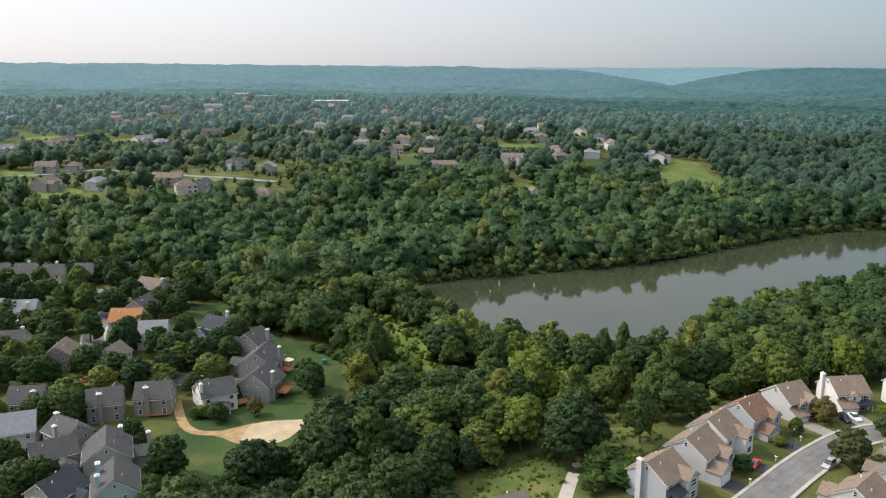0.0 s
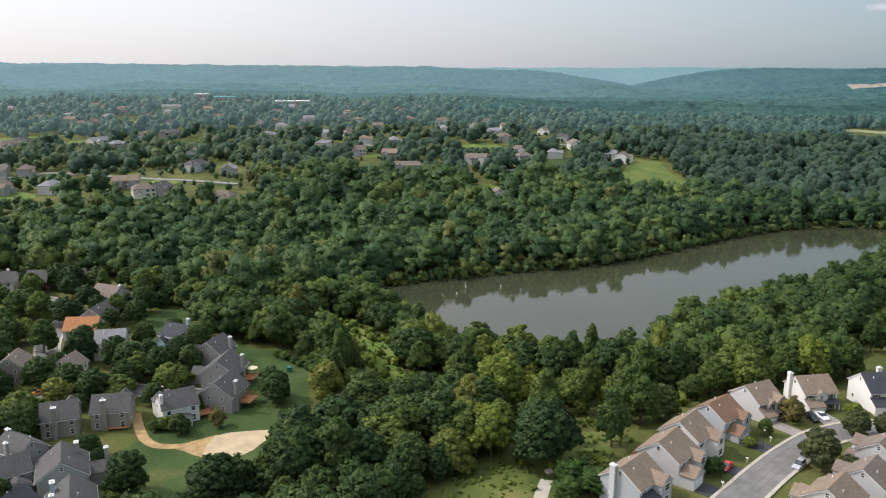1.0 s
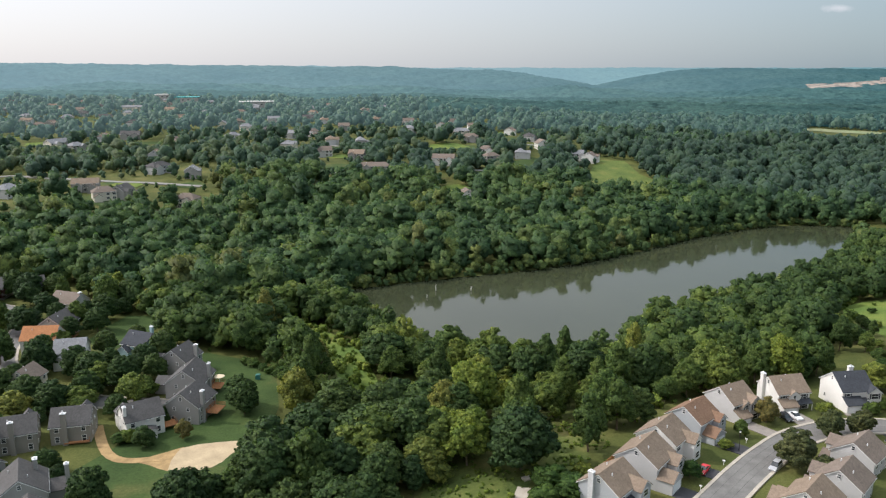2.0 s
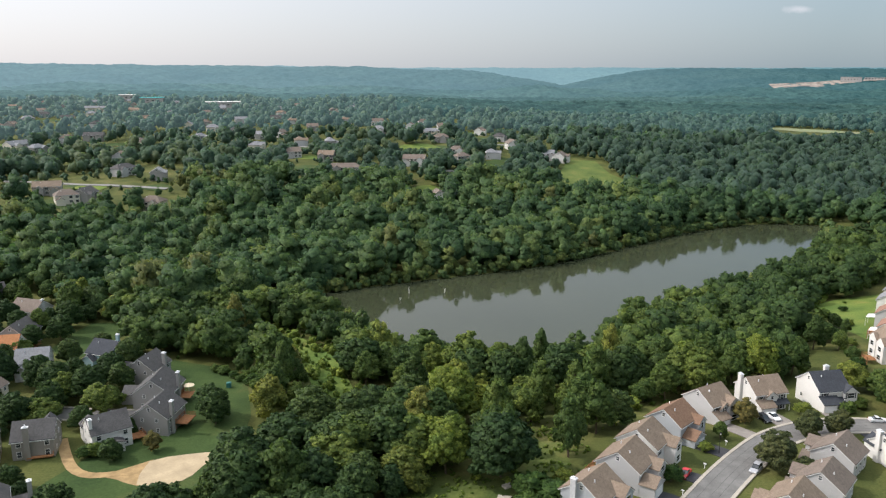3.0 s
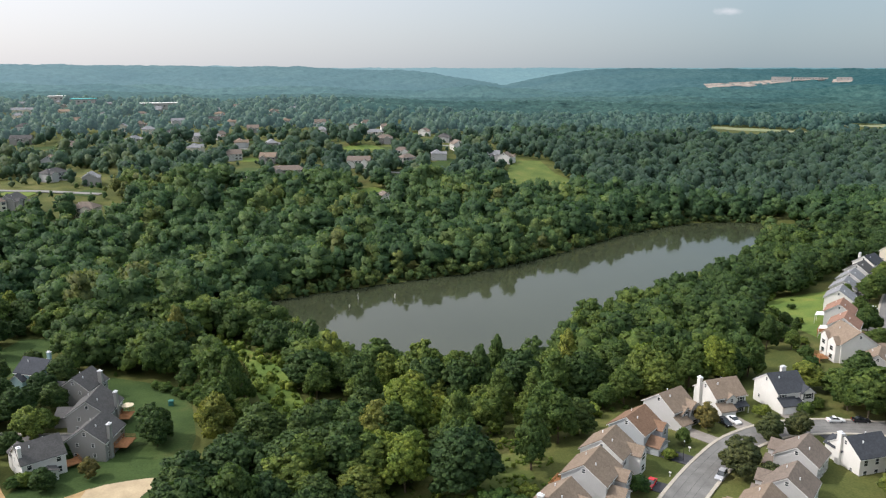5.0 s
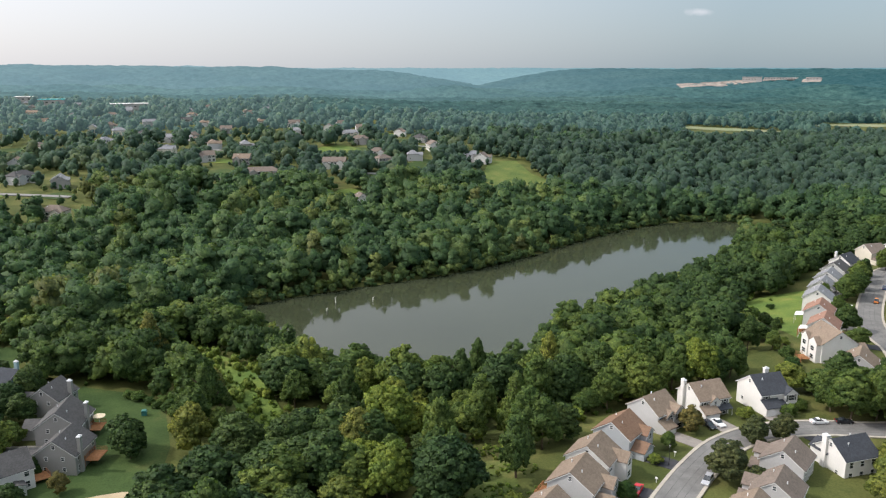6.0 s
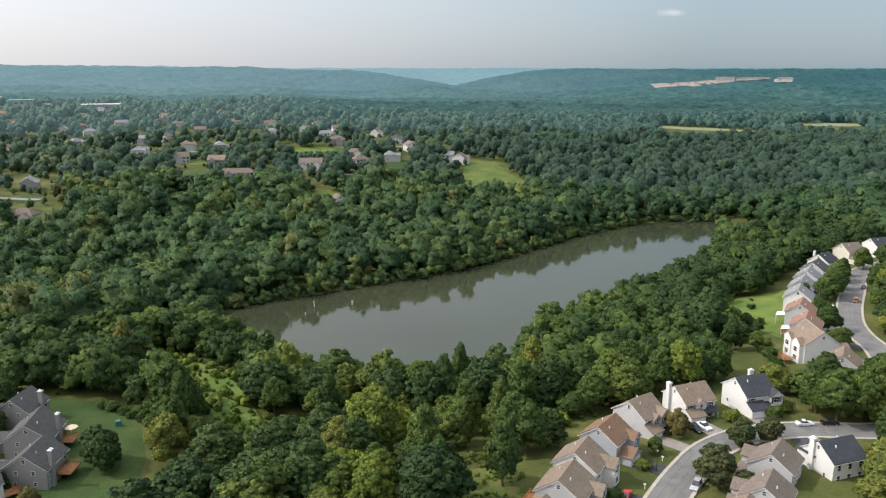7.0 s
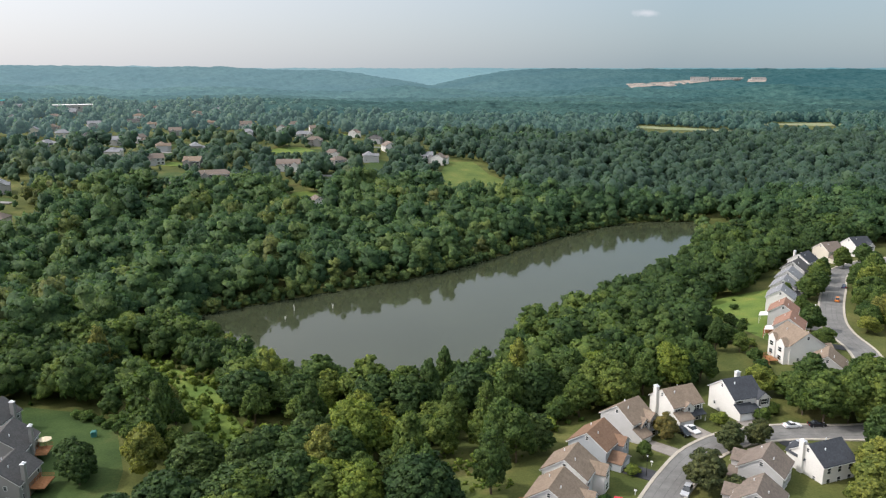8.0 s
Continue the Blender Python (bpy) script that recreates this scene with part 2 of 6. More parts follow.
def water_mat():
    m = Mat("lake_water", 0.05, 0.5)
    m.b.inputs["IOR"].default_value = 1.33
    m.color(m.ramp(m.noise(0.012, 3), [(0.35, (0.034, 0.04, 0.022)), (0.65, (0.044, 0.05, 0.028))]))
    h = m.maths("ADD", m.noise(0.9, 3, stretch=(1, 0.5, 1)), m.maths("MULTIPLY", m.noise(0.12, 2), 1.5))
    m.bump(h, 0.05, 0.3)
    return m.m


water = water_mat()


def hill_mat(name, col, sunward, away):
    """Far wooded hills in relief; summer haze painted as emission, paler towards the sun."""
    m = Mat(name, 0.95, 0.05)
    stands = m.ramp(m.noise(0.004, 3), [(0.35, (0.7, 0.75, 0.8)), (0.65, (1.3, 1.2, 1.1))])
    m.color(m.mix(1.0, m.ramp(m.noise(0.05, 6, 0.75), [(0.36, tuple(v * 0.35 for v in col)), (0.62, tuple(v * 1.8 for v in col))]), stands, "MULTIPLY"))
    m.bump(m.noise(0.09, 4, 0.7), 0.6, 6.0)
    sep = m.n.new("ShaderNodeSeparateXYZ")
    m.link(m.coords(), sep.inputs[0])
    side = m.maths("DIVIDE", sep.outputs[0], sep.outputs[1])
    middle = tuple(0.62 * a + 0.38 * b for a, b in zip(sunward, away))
    haze_glow = m.ramp(m.maths("ADD", m.maths("MULTIPLY", side, 0.62), 0.36), [(0.1, sunward), (0.48, middle), (0.82, away)])
    m.link(haze_glow, m.b.inputs["Emission Color"])
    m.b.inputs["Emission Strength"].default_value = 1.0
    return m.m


# ---------------------------------------------------------------- mesh helpers
def mesh_from(name, verts, tris, mat, tint=None, quads=False, normals=None):
    k = 4 if quads else 3
    me = bpy.data.meshes.new(name)
    me.vertices.add(len(verts))
    me.vertices.foreach_set("co", np.asarray(verts, np.float32).ravel())
    me.loops.add(len(tris) * k)
    me.loops.foreach_set("vertex_index", np.asarray(tris, np.int32).ravel())
    me.polygons.add(len(tris))
    me.polygons.foreach_set("loop_start", np.arange(0, len(tris) * k, k, dtype=np.int32))
    me.update(calc_edges=True)
    if tint is not None:
        me.attributes.new("tint", "FLOAT", "POINT").data.foreach_set("value", np.asarray(tint, np.float32))
    if normals is not None:
        me.attributes.new("custom_normal", "FLOAT_VECTOR", "POINT").data.foreach_set("vector", np.asarray(normals, np.float32).ravel())
    me.materials.append(mat)
    return me


def part(name, bm, material, parent, label=""):
    me = bpy.data.meshes.new(name)
    bm.to_mesh(me)
    bm.free()
    me.materials.append(material)
    ob = new(name, me)
    ob.parent = parent
    if label:
        tagged(ob, label)
    return ob


def share(name, me, parent, m):
    """One more object on a mesh that alike parts share."""
    ob = new(name, me)
    ob.parent = parent
    ob.matrix_basis = m
    return ob


def box(bm, x0, y0, z0, x1, y1, z1):
    v = [bm.verts.new(p) for p in ((x0, y0, z0), (x1, y0, z0), (x1, y1, z0), (x0, y1, z0), (x0, y0, z1), (x1, y0, z1), (x1, y1, z1), (x0, y1, z1))]
    for f in ((3, 2, 1, 0), (4, 5, 6, 7), (0, 1, 5, 4), (1, 2, 6, 5), (2, 3, 7, 6), (3, 0, 4, 7)):
        bm.faces.new([v[i] for i in f])
    return bm


def solid(bm, outline, axis, a, b):
    """A prism: an outline in the plane across axis ('x' or 'y'), from a to b."""
    put = (lambda p, s: (s, p[0], p[1])) if axis == "x" else (lambda p, s: (p[0], s, p[1]))
    v0, v1 = [bm.verts.new(put(p, a)) for p in outline], [bm.verts.new(put(p, b)) for p in outline]
    n = len(outline)
    bm.faces.new(v0)
    bm.faces.new(v1[::-1])
    for i in range(n):
        bm.faces.new((v0[i], v1[i], v1[(i + 1) % n], v0[(i + 1) % n]))
    bmesh.ops.recalc_face_normals(bm, faces=bm.faces)
    return bm


# ---------------------------------------------------------------- the land
LAKE = [(-14, 367), (-8, 335), (8, 296), (31, 268), (54, 263), (82, 269), (98, 286), (111, 310), (122, 321), (136, 319), (170, 338), (223, 378),
        (272, 424), (298, 458), (312, 487), (286, 496), (261, 497), (208, 474), (152, 434), (110, 409), (80, 396), (40, 385), (8, 375)]


def smooth(a, b, v):
    s = np.clip((v - a) / (b - a), 0, 1)
    return s * s * (3 - 2 * s)


def inside(poly, x, y):
    r = np.zeros(np.shape(x), bool)
    for (x0, y0), (x1, y1) in zip(poly, poly[1:] + poly[:1]):
        if y0 != y1:
            r ^= ((y0 > y) != (y1 > y)) & (x < (x1 - x0) * (y - y0) / (y1 - y0) + x0)
    return r


def line_gap(pts, x, y):
    best = np.full(np.shape(x), 1e9)
    for (x0, y0), (x1, y1) in zip(pts, pts[1:]):
        dx, dy = x1 - x0, y1 - y0
        s = np.clip(((x - x0) * dx + (y - y0) * dy) / (dx * dx + dy * dy), 0, 1)
        best = np.minimum(best, np.hypot(x - x0 - s * dx, y - y0 - s * dy))
    return best


def shore(x, y):
    d = line_gap(LAKE + LAKE[:1], x, y)
    return np.where(inside(LAKE, x, y), -d, d)


def waves(x, y, size, seed):
    """Smooth hills of about that size, from -1 to 1."""
    g = np.random.RandomState(seed)
    out = 0
    for _ in range(6):
        a, p, s = g.uniform(0, 6.28), g.uniform(0, 6.28), size * g.uniform(0.6, 1.6)
        out = out + np.sin((x * math.cos(a) + y * math.sin(a)) * 6.28 / s + p)
    return out / 4.0


def land(x, y):
    x, y = np.asarray(x, float), np.asarray(y, float)
    d = shore(x, y)
    near = 6 + 4.5 * smooth(-30, 60, x)
    far = 22 + 8 * smooth(600, 1000, y) * smooth(350, 50, x) + 9 * smooth(1100, 1800, y) * smooth(-100, -450, x) - 4 * smooth(900, 1600, y) * smooth(100, 500, x) - 16 * smooth(1850, 2300, y)
    w = smooth(-40, 60, y - (345 + 0.42 * np.clip(x, -60, 320) + 75 * smooth(-40, -130, x)))
    h = near * smooth(0, 95, d) * (1 - w) + far * smooth(0, 300, d) * w + 1.0 * smooth(0, 4, d)
    h = h + waves(x, y, 260, 3) * 2.2 * smooth(420, 800, y) + waves(x, y, 90, 5) * 0.5 * smooth(0, 40, d)
    r, az = np.hypot(x, y), np.degrees(np.arctan2(x, y))
    lump = waves(az * 40, r * 0.6, 260, 8)
    fold = waves(az * 40, r * 1.4, 420, 9)
    lump = lump + 0.7 * waves(az * 40, r * 0.3, 70, 10)
    ridge_a = (96 + 4 * lump + 10 * smooth(-2, -26, az) - 13 * smooth(-4, 9, az)) * smooth(2450 + 160 * fold, 3150, r) * smooth(20, 7.5, az)
    ridge_b = (88 + 2 * lump) * smooth(2350 + 200 * fold, 3350, r) * smooth(12.5, 23, az)
    knoll = (22 + 14 * fold) * smooth(2150, 2400, r) * smooth(2750, 2450, r)
    ridge_c = (92 + 2 * lump) * smooth(3600, 4500, r)
    h = h * smooth(3000, 2200, r) + np.maximum(np.maximum(ridge_a, ridge_b), np.maximum(ridge_c, knoll))
    return np.where(d < 0, -2.5 * smooth(0, 15, -d), h)


def steps(fine0, fine1, pitch, end0, end1, grow=1.07):
    mid = list(np.arange(fine0, fine1 + 0.1, pitch))
    up, s = [mid[-1]], pitch
    while up[-1] < end1:
        s *= grow
        up.append(up[-1] + s)
    dn, s = [mid[0]], pitch
    while dn[-1] > end0:
        s *= grow
        dn.append(dn[-1] - s)
    return np.array(dn[:0:-1] + mid + up[1:])


def sheet(name, xs, ys, z, mat):
    nx, ny = len(xs), len(ys)
    X, Y = np.meshgrid(xs, ys)
    i = np.arange(nx * ny).reshape(ny, nx)
    q = np.stack([i[:-1, :-1], i[:-1, 1:], i[1:, 1:], i[1:, :-1]], -1).reshape(-1, 4)
    me = mesh_from(name, np.stack([X, Y, z(X, Y)], -1).reshape(-1, 3), q, mat, quads=True)
    me.polygons.foreach_set("use_smooth", np.ones(len(q), bool))
    return new(name, me)


def z_at(x, y):
    return float(land(np.array([x]), np.array([y]))[0])


ground = sheet("ground", steps(-260, 340, 5, -3600, 4700), steps(100, 520, 5, -700, 4900), land, grass)
tagged(ground, "uneven grassy ground sloping down to a lake", "ground", kind="structure")


def patch(name, outline, mat, lift, label, category, cell=2.5, kind="structure"):
    """A flat-lying area draped over the land, cut from a fine grid by its outline."""
    o = np.array(outline, float)
    bm = bmesh.new()
    x0, y0 = o.min(0)
    x1, y1 = o.max(0)
    vs = [bm.verts.new((px, py, 0)) for px, py in outline]
    bm.faces.new(vs)
    for axis, a, b in (((1, 0, 0), x0, x1), ((0, 1, 0), y0, y1)):
        for c in np.arange(a + cell, b, cell):
            geo = bm.verts[:] + bm.edges[:] + bm.faces[:]
            bmesh.ops.bisect_plane(bm, geom=geo, plane_co=Vector(axis) * c, plane_no=axis)
    bmesh.ops.recalc_face_normals(bm, faces=bm.faces)
    for v in bm.verts:
        v.co.z = z_at(v.co.x, v.co.y) + lift
    if sum(f.normal.z for f in bm.faces) < 0:
        bmesh.ops.reverse_faces(bm, faces=bm.faces)
    me = bpy.data.meshes.new(name)
    bm.to_mesh(me)
    bm.free()
    me.materials.append(mat)
    return tagged(new(name, me), label, category, kind=kind)


def curve_points(pts, step=3.0):
    """A smooth line through the points (Catmull-Rom), at even steps."""
    p = [Vector((*a, 0)) for a in pts]
    p = [2 * p[0] - p[1]] + p + [2 * p[-1] - p[-2]]
    out = []
    for i in range(1, len(p) - 2):
        n = max(2, int((p[i + 1] - p[i]).length / step))
        for k in range(n):
            s = k / n
            a, b, c, d = p[i - 1], p[i], p[i + 1], p[i + 2]
            out.append(0.5 * (2 * b + (c - a) * s + (2 * a - 5 * b + 4 * c - d) * s * s + (3 * b - a - 3 * c + d) * s ** 3))
    return out + [p[-2]]


def strip(name, pts, a, b, lift, thick, mat, label, category, kind="structure"):
    """A band beside a line, from a to b metres to its right, with an upstanding edge of that thickness."""
    line = curve_points(pts)
    bm = bmesh.new()
    rows = []
    n = 4
    for i, c in enumerate(line):
        w = (line[min(i + 1, len(line) - 1)] - line[max(i - 1, 0)]).normalized()
        r = Vector((w.y, -w.x, 0))
        zc = z_at(c.x, c.y)
        row = []
        for k in range(n + 1):
            q = c + r * (a + (b - a) * k / n)
            row.append(bm.verts.new((q.x, q.y, max(zc, z_at(q.x, q.y)) + lift)))
        lo = [bm.verts.new(row[0].co - Vector((0, 0, thick))), bm.verts.new(row[-1].co - Vector((0, 0, thick)))]
        rows.append([lo[0]] + row + [lo[1]])
    for r0, r1 in zip(rows, rows[1:]):
        for k in range(len(r0) - 1):
            bm.faces.new((r0[k], r0[k + 1], r1[k + 1], r1[k]))
    me = bpy.data.meshes.new(name)
    bm.to_mesh(me)
    bm.free()
    me.materials.append(mat)
    return tagged(new(name, me), label, category, kind=kind)


lake_bm = bmesh.new()
lake_bm.faces.new([lake_bm.verts.new((x + (x - 140) * 0.06, y + (y - 380) * 0.06, 0.0)) for x, y in LAKE])
lake = part("water", lake_bm, water, None)
tagged(lake, "still murky grey-green lake reflecting the sky", "lake", kind="structure")


# ---------------------------------------------------------------- roads and open ground
ROAD_A = [(38, 122), (54, 138), (70, 153), (80, 162.5), (91, 172), (103, 180.5), (117, 185), (132, 183.8), (150, 178), (170, 177), (184, 190), (188, 214)]
ROAD_B = [(188, 214), (196, 227), (202, 241), (210, 254), (223, 269), (242, 288), (261, 307), (276, 317), (300, 323), (335, 322)]
ROAD_C = [(-58, 224), (-78, 228), (-98, 236), (-116, 250), (-128, 275), (-134, 305), (-150, 326), (-180, 333), (-230, 335)]
ROAD_D = [(-98, 236), (-112, 222), (-124, 200), (-130, 175), (-128, 140)]
for pts, w, name in ((ROAD_A, 7.6, "road_1"), (ROAD_B, 8.0, "road_2"), (ROAD_C, 7.0, "road_3"), (ROAD_D, 6.0, "road_4")):
    strip(name, pts, -w / 2, w / 2, 0.16, 0.3, asphalt, "worn grey asphalt street between houses", "road")
    for s, side in ((-1, "left"), (1, "right")):
        a, b = sorted((s * w / 2, s * (w / 2 + 0.8)))
        strip("kerb_" + side, pts, a, b, 0.27, 0.4, concrete, "pale concrete kerb and footway along a street", "kerb")

seam = plain("dark_asphalt_seam", (0.115, 0.112, 0.107), 0.85, 0.25, 0.3, 0.4)
for pts in (ROAD_A, ROAD_B):
    for off in (-1.9, 0.15, 1.7):
        strip("road_seam", pts, off - 0.06, off + 0.06, 0.166, 0.004, seam, "dark tarred seam along an asphalt street", "road")

SAND = [(-52.6, 190.5), (-51.8, 196.6), (-48, 198.6), (-43, 199.5), (-38.5, 200), (-36.4, 199.6), (-35.8, 198), (-36.8, 195.6), (-38.6, 192.4), (-40, 188.6), (-42, 186), (-45.5, 184.6), (-49.6, 184.2), (-52.2, 185.4)]
TRACK = [(-77.2, 212.5), (-73.5, 203.5), (-69.6, 195.8), (-65.6, 191.8), (-61.4, 190.9), (-57.3, 191.4), (-54.5, 191)]
MEADOW = [(163, 572), (214, 590), (236, 616), (224, 655), (226, 700), (202, 704), (180, 652)]
GLADE = [(176, 262), (182, 288), (192, 306), (206, 309), (226, 306), (218, 295), (205, 276), (192, 255), (182, 240), (174, 245)]
GREEN_LEFT = [(-62, 140), (-50, 148), (-40, 166), (-31, 178), (-29, 190), (-31, 204), (-30, 222), (-34, 250), (-47, 264), (-60, 270), (-64, 258), (-60, 240), (-55, 217), (-64, 207), (-72, 192), (-78, 180), (-80, 166)]
GREEN_BACK = [(-98, 312), (-90, 312), (-80, 305), (-84, 292), (-90, 276), (-96, 272), (-104, 284), (-102, 300)]
patch("sand_patch", SAND, sand_mat, 0.10, "bare patch of pale sand on a lawn", "sand")
strip("dirt_track", TRACK, -1.3, 1.3, 0.12, 0.2, dirt_mat, "worn ochre dirt track leading to the sand", "track")
patch("dirt_fringe", [(-60, 189.6), (-57.5, 188.4), (-54.5, 186.2), (-51.5, 184.6), (-51.5, 190), (-51, 197.6), (-54, 195.5), (-57, 193.6), (-60, 191.8)], dirt_mat, 0.07, "worn ochre earth beside the sand", "track")
patch("meadow", MEADOW, meadow_grass, 0.12, "bright green clearing among woods", "meadow", cell=8)
patch("glade", GLADE, bright_grass, 0.08, "sunny rough grass behind a row of houses", "grass", cell=5)
patch("lawn_left", GREEN_LEFT, lawn_mat, 0.05, "mown lawn behind suburban houses", "lawn", cell=5)
patch("lawn_back", GREEN_BACK, lawn_mat, 0.05, "sunlit mown lawn at the wood's edge", "lawn", cell=5)

SCRUB = [(-36, 310), (-30, 301), (-19.5, 287.5), (-13.5, 274), (-11, 263), (-7.5, 244), (-5, 228), (-3, 216)]
strip("meadow_strip", SCRUB, -6.0, 6.0, 0.12, 0.3, bright_grass, "strip of sunny rough grass inside a wood", "grass")
patch("meadow_foot", [(4, 132), (3, 150), (8, 168), (14, 178), (24, 180), (33, 171), (40, 164), (48, 174), (50, 190), (44, 194), (37, 176), (30, 162), (34, 148), (30, 132)], rough_grass, 0.06, "sunny rough grass at the wood's edge", "grass", cell=4)

# ---------------------------------------------------------------- houses
WALLS = {"white": siding("white_siding", (0.68, 0.66, 0.62)), "grey": siding("grey_siding", (0.47, 0.46, 0.45)),
         "blue": siding("blue_grey_siding", (0.37, 0.385, 0.4)), "cream": siding("cream_siding", (0.62, 0.57, 0.47)),
         "stone": siding("stone_grey_siding", (0.29, 0.278, 0.26)), "taupe": siding("taupe_siding", (0.24, 0.22, 0.19)), "teal": siding("pale_teal_siding", (0.3, 0.42, 0.43))}
ROOFS = {"tan": shingle("tan_shingles", (0.205, 0.158, 0.118)), "brown": shingle("brown_shingles", (0.19, 0.118, 0.078)),
         "slate": shingle("slate_shingles", (0.05, 0.054, 0.062)), "grey": shingle("grey_shingles", (0.084, 0.081, 0.079)),
         "pale": shingle("pale_grey_shingles", (0.215, 0.217, 0.225)), "orange": shingle("orange_shingles", (0.36, 0.165, 0.075)),
         "terra": shingle("terracotta_shingles", (0.26, 0.152, 0.11)), "taupe": shingle("taupe_shingles", (0.17, 0.138, 0.114))}
trim_mat = plain("white_trim", (0.7, 0.69, 0.66), 0.5, 0.4, 0.06, 2)
shutter_mat = plain("dark_shutter", (0.03, 0.032, 0.04), 0.5, 0.4, 0.1, 2)
wood_deck = plain("cedar_deck", (0.34, 0.16, 0.07), 0.8, 0.2, 0.25, 2)
brick_mat = plain("grey_chimney_siding", (0.5, 0.5, 0.5), 0.8, 0.2, 0.15, 3)
metal_cap = plain("chimney_cap_metal", (0.7, 0.7, 0.7), 0.4, 0.5, 0.1, 3)
glass_m = Mat("window_glass", 0.06, 0.6)
glass_m.color(glass_m.ramp(glass_m.noise(0.7, 2), [(0.3, (0.012, 0.015, 0.018)), (0.7, (0.05, 0.058, 0.062))]))
glass = glass_m.m
door_mat = plain("garage_door_paint", (0.72, 0.72, 0.7), 0.5, 0.4, 0.05, 2)
cream_canvas = plain("cream_canvas", (0.72, 0.6, 0.42), 0.8, 0.2, 0.05, 1)
canvas = plain("white_canvas", (0.8, 0.79, 0.75), 0.8, 0.2, 0.05, 1)


def window_meshes(w, h):
    f = bmesh.new()
    t = 0.09
    for a in ((-w / 2 - t, -h / 2 - t, w / 2 + t, -h / 2), (-w / 2 - t, h / 2, w / 2 + t, h / 2 + t), (-w / 2 - t, -h / 2, -w / 2, h / 2), (w / 2, -h / 2, w / 2 + t, h / 2), (-w / 2, -0.03, w / 2, 0.03)):
        box(f, a[0], -0.07, a[1], a[2], 0.02, a[3])
    fm = bpy.data.meshes.new("frame")
    f.to_mesh(fm)
    f.free()
    fm.materials.append(trim_mat)
    p = box(bmesh.new(), -w / 2, -0.025, -h / 2, w / 2, 0.01, h / 2)
    pm = bpy.data.meshes.new("pane")
    p.to_mesh(pm)
    p.free()
    pm.materials.append(glass)
    s = box(bmesh.new(), -0.19, -0.05, -h / 2 - t, 0.19, 0.02, h / 2 + t)
    sm = bpy.data.meshes.new("shutter")
    s.to_mesh(sm)
    s.free()
    sm.materials.append(shutter_mat)
    return fm, pm, sm


WIN = {"tall": window_meshes(0.95, 1.45), "pair": window_meshes(1.9, 1.4), "small": window_meshes(0.7, 0.9), "door": window_meshes(1.7, 2.05)}


SHUT = {"tall": 0.475, "pair": 0.95, "small": 0.35, "door": 0.85}


def window(parent, kind, m, shutters=False):
    fm, pm, sm = WIN[kind]
    w = share("window", fm, parent, m)
    share("pane", pm, w, Matrix())
    if shutters:
        for side in (-1, 1):
            share("shutter", sm, w, pose(side * (0.32 + SHUT[kind]), 0, 0))


def roof_pair(W, eave, pitch, over, thick):
    """The outlines of the two slopes of a gable roof, across the ridge."""
    top = eave + W / 2 * pitch + thick
    e, ze = W / 2 + over, eave - over * pitch
    return [[(s * 0.0, top), (s * e, ze + thick), (s * e, ze), (s * 0.0, top - thick)] for s in (-1, 1)]


def gable(parent, name, lx, y0, y1, width, eave, pitch, wall, roof, low, door=False, wins=()):
    """A block whose ridge runs along y, standing out at the front (y0) of a house."""
    bm = solid(bmesh.new(), [(lx - width / 2, low), (lx + width / 2, low), (lx + width / 2, eave), (lx, eave + width / 2 * pitch), (lx - width / 2, eave)], "y", y0, y1)
    g = part(name, bm, wall, parent)
    bm = bmesh.new()
    for o in roof_pair(width, eave + 0.02, pitch, 0.3, 0.16):
        solid(bm, [(lx + a, z) for a, z in o], "y", y0 - 0.3, y1)
    part("roof", bm, roof, g)
    bm = bmesh.new()
    for s in (-1, 1):
        top, e = eave + width / 2 * pitch, width / 2 + 0.3
        solid(bm, [(lx, top + 0.0), (lx + s * e, eave - 0.3 * pitch), (lx + s * e, eave - 0.3 * pitch - 0.2), (lx, top - 0.2)], "y", y0 - 0.28, y0 - 0.2)
    part("rake_board", bm, trim_mat, g)
    if door:
        bm = box(bmesh.new(), lx - width * 0.4, y0 - 0.03, 0.0, lx + width * 0.4, y0 + 0.05, 2.2)
        for k in range(1, 4):
            box(bm, lx - width * 0.4, y0 - 0.05, k * 0.55 - 0.015, lx + width * 0.4, y0 - 0.02, k * 0.55 + 0.015)
        part("garage_door", bm, door_mat, g)
    for kind, wx, wz, sh in wins:
        window(g, kind, pose(lx + wx, y0 - 0.02, wz), sh)
    return g


def lean_to(parent, x0, x1, d, z, W, wall, roof, low):
    """A garage under a single slope against the front of a house, with its door."""
    y = -W / 2
    g = part("garage", solid(bmesh.new(), [(y - d, low), (y + 0.05, low), (y + 0.05, z + d * 0.5), (y - d, z)], "x", x0, x1), wall, parent)
    part("roof", solid(bmesh.new(), [(y - d - 0.35, z - 0.15), (y + 0.02, z + d * 0.5 + 0.05), (y + 0.02, z + d * 0.5 + 0.22), (y - d - 0.35, z + 0.03)], "x", x0 - 0.25, x1 + 0.2), roof, g)
    bm = box(bmesh.new(), x0 + 0.5, y - d - 0.03, 0.0, x1 - 0.5, y - d + 0.05, 2.15)
    for k in range(1, 4):
        box(bm, x0 + 0.5, y - d - 0.05, k * 0.54 - 0.015, x1 - 0.5, y - d - 0.02, k * 0.54 + 0.015)
    part("garage_door", bm, door_mat, g)


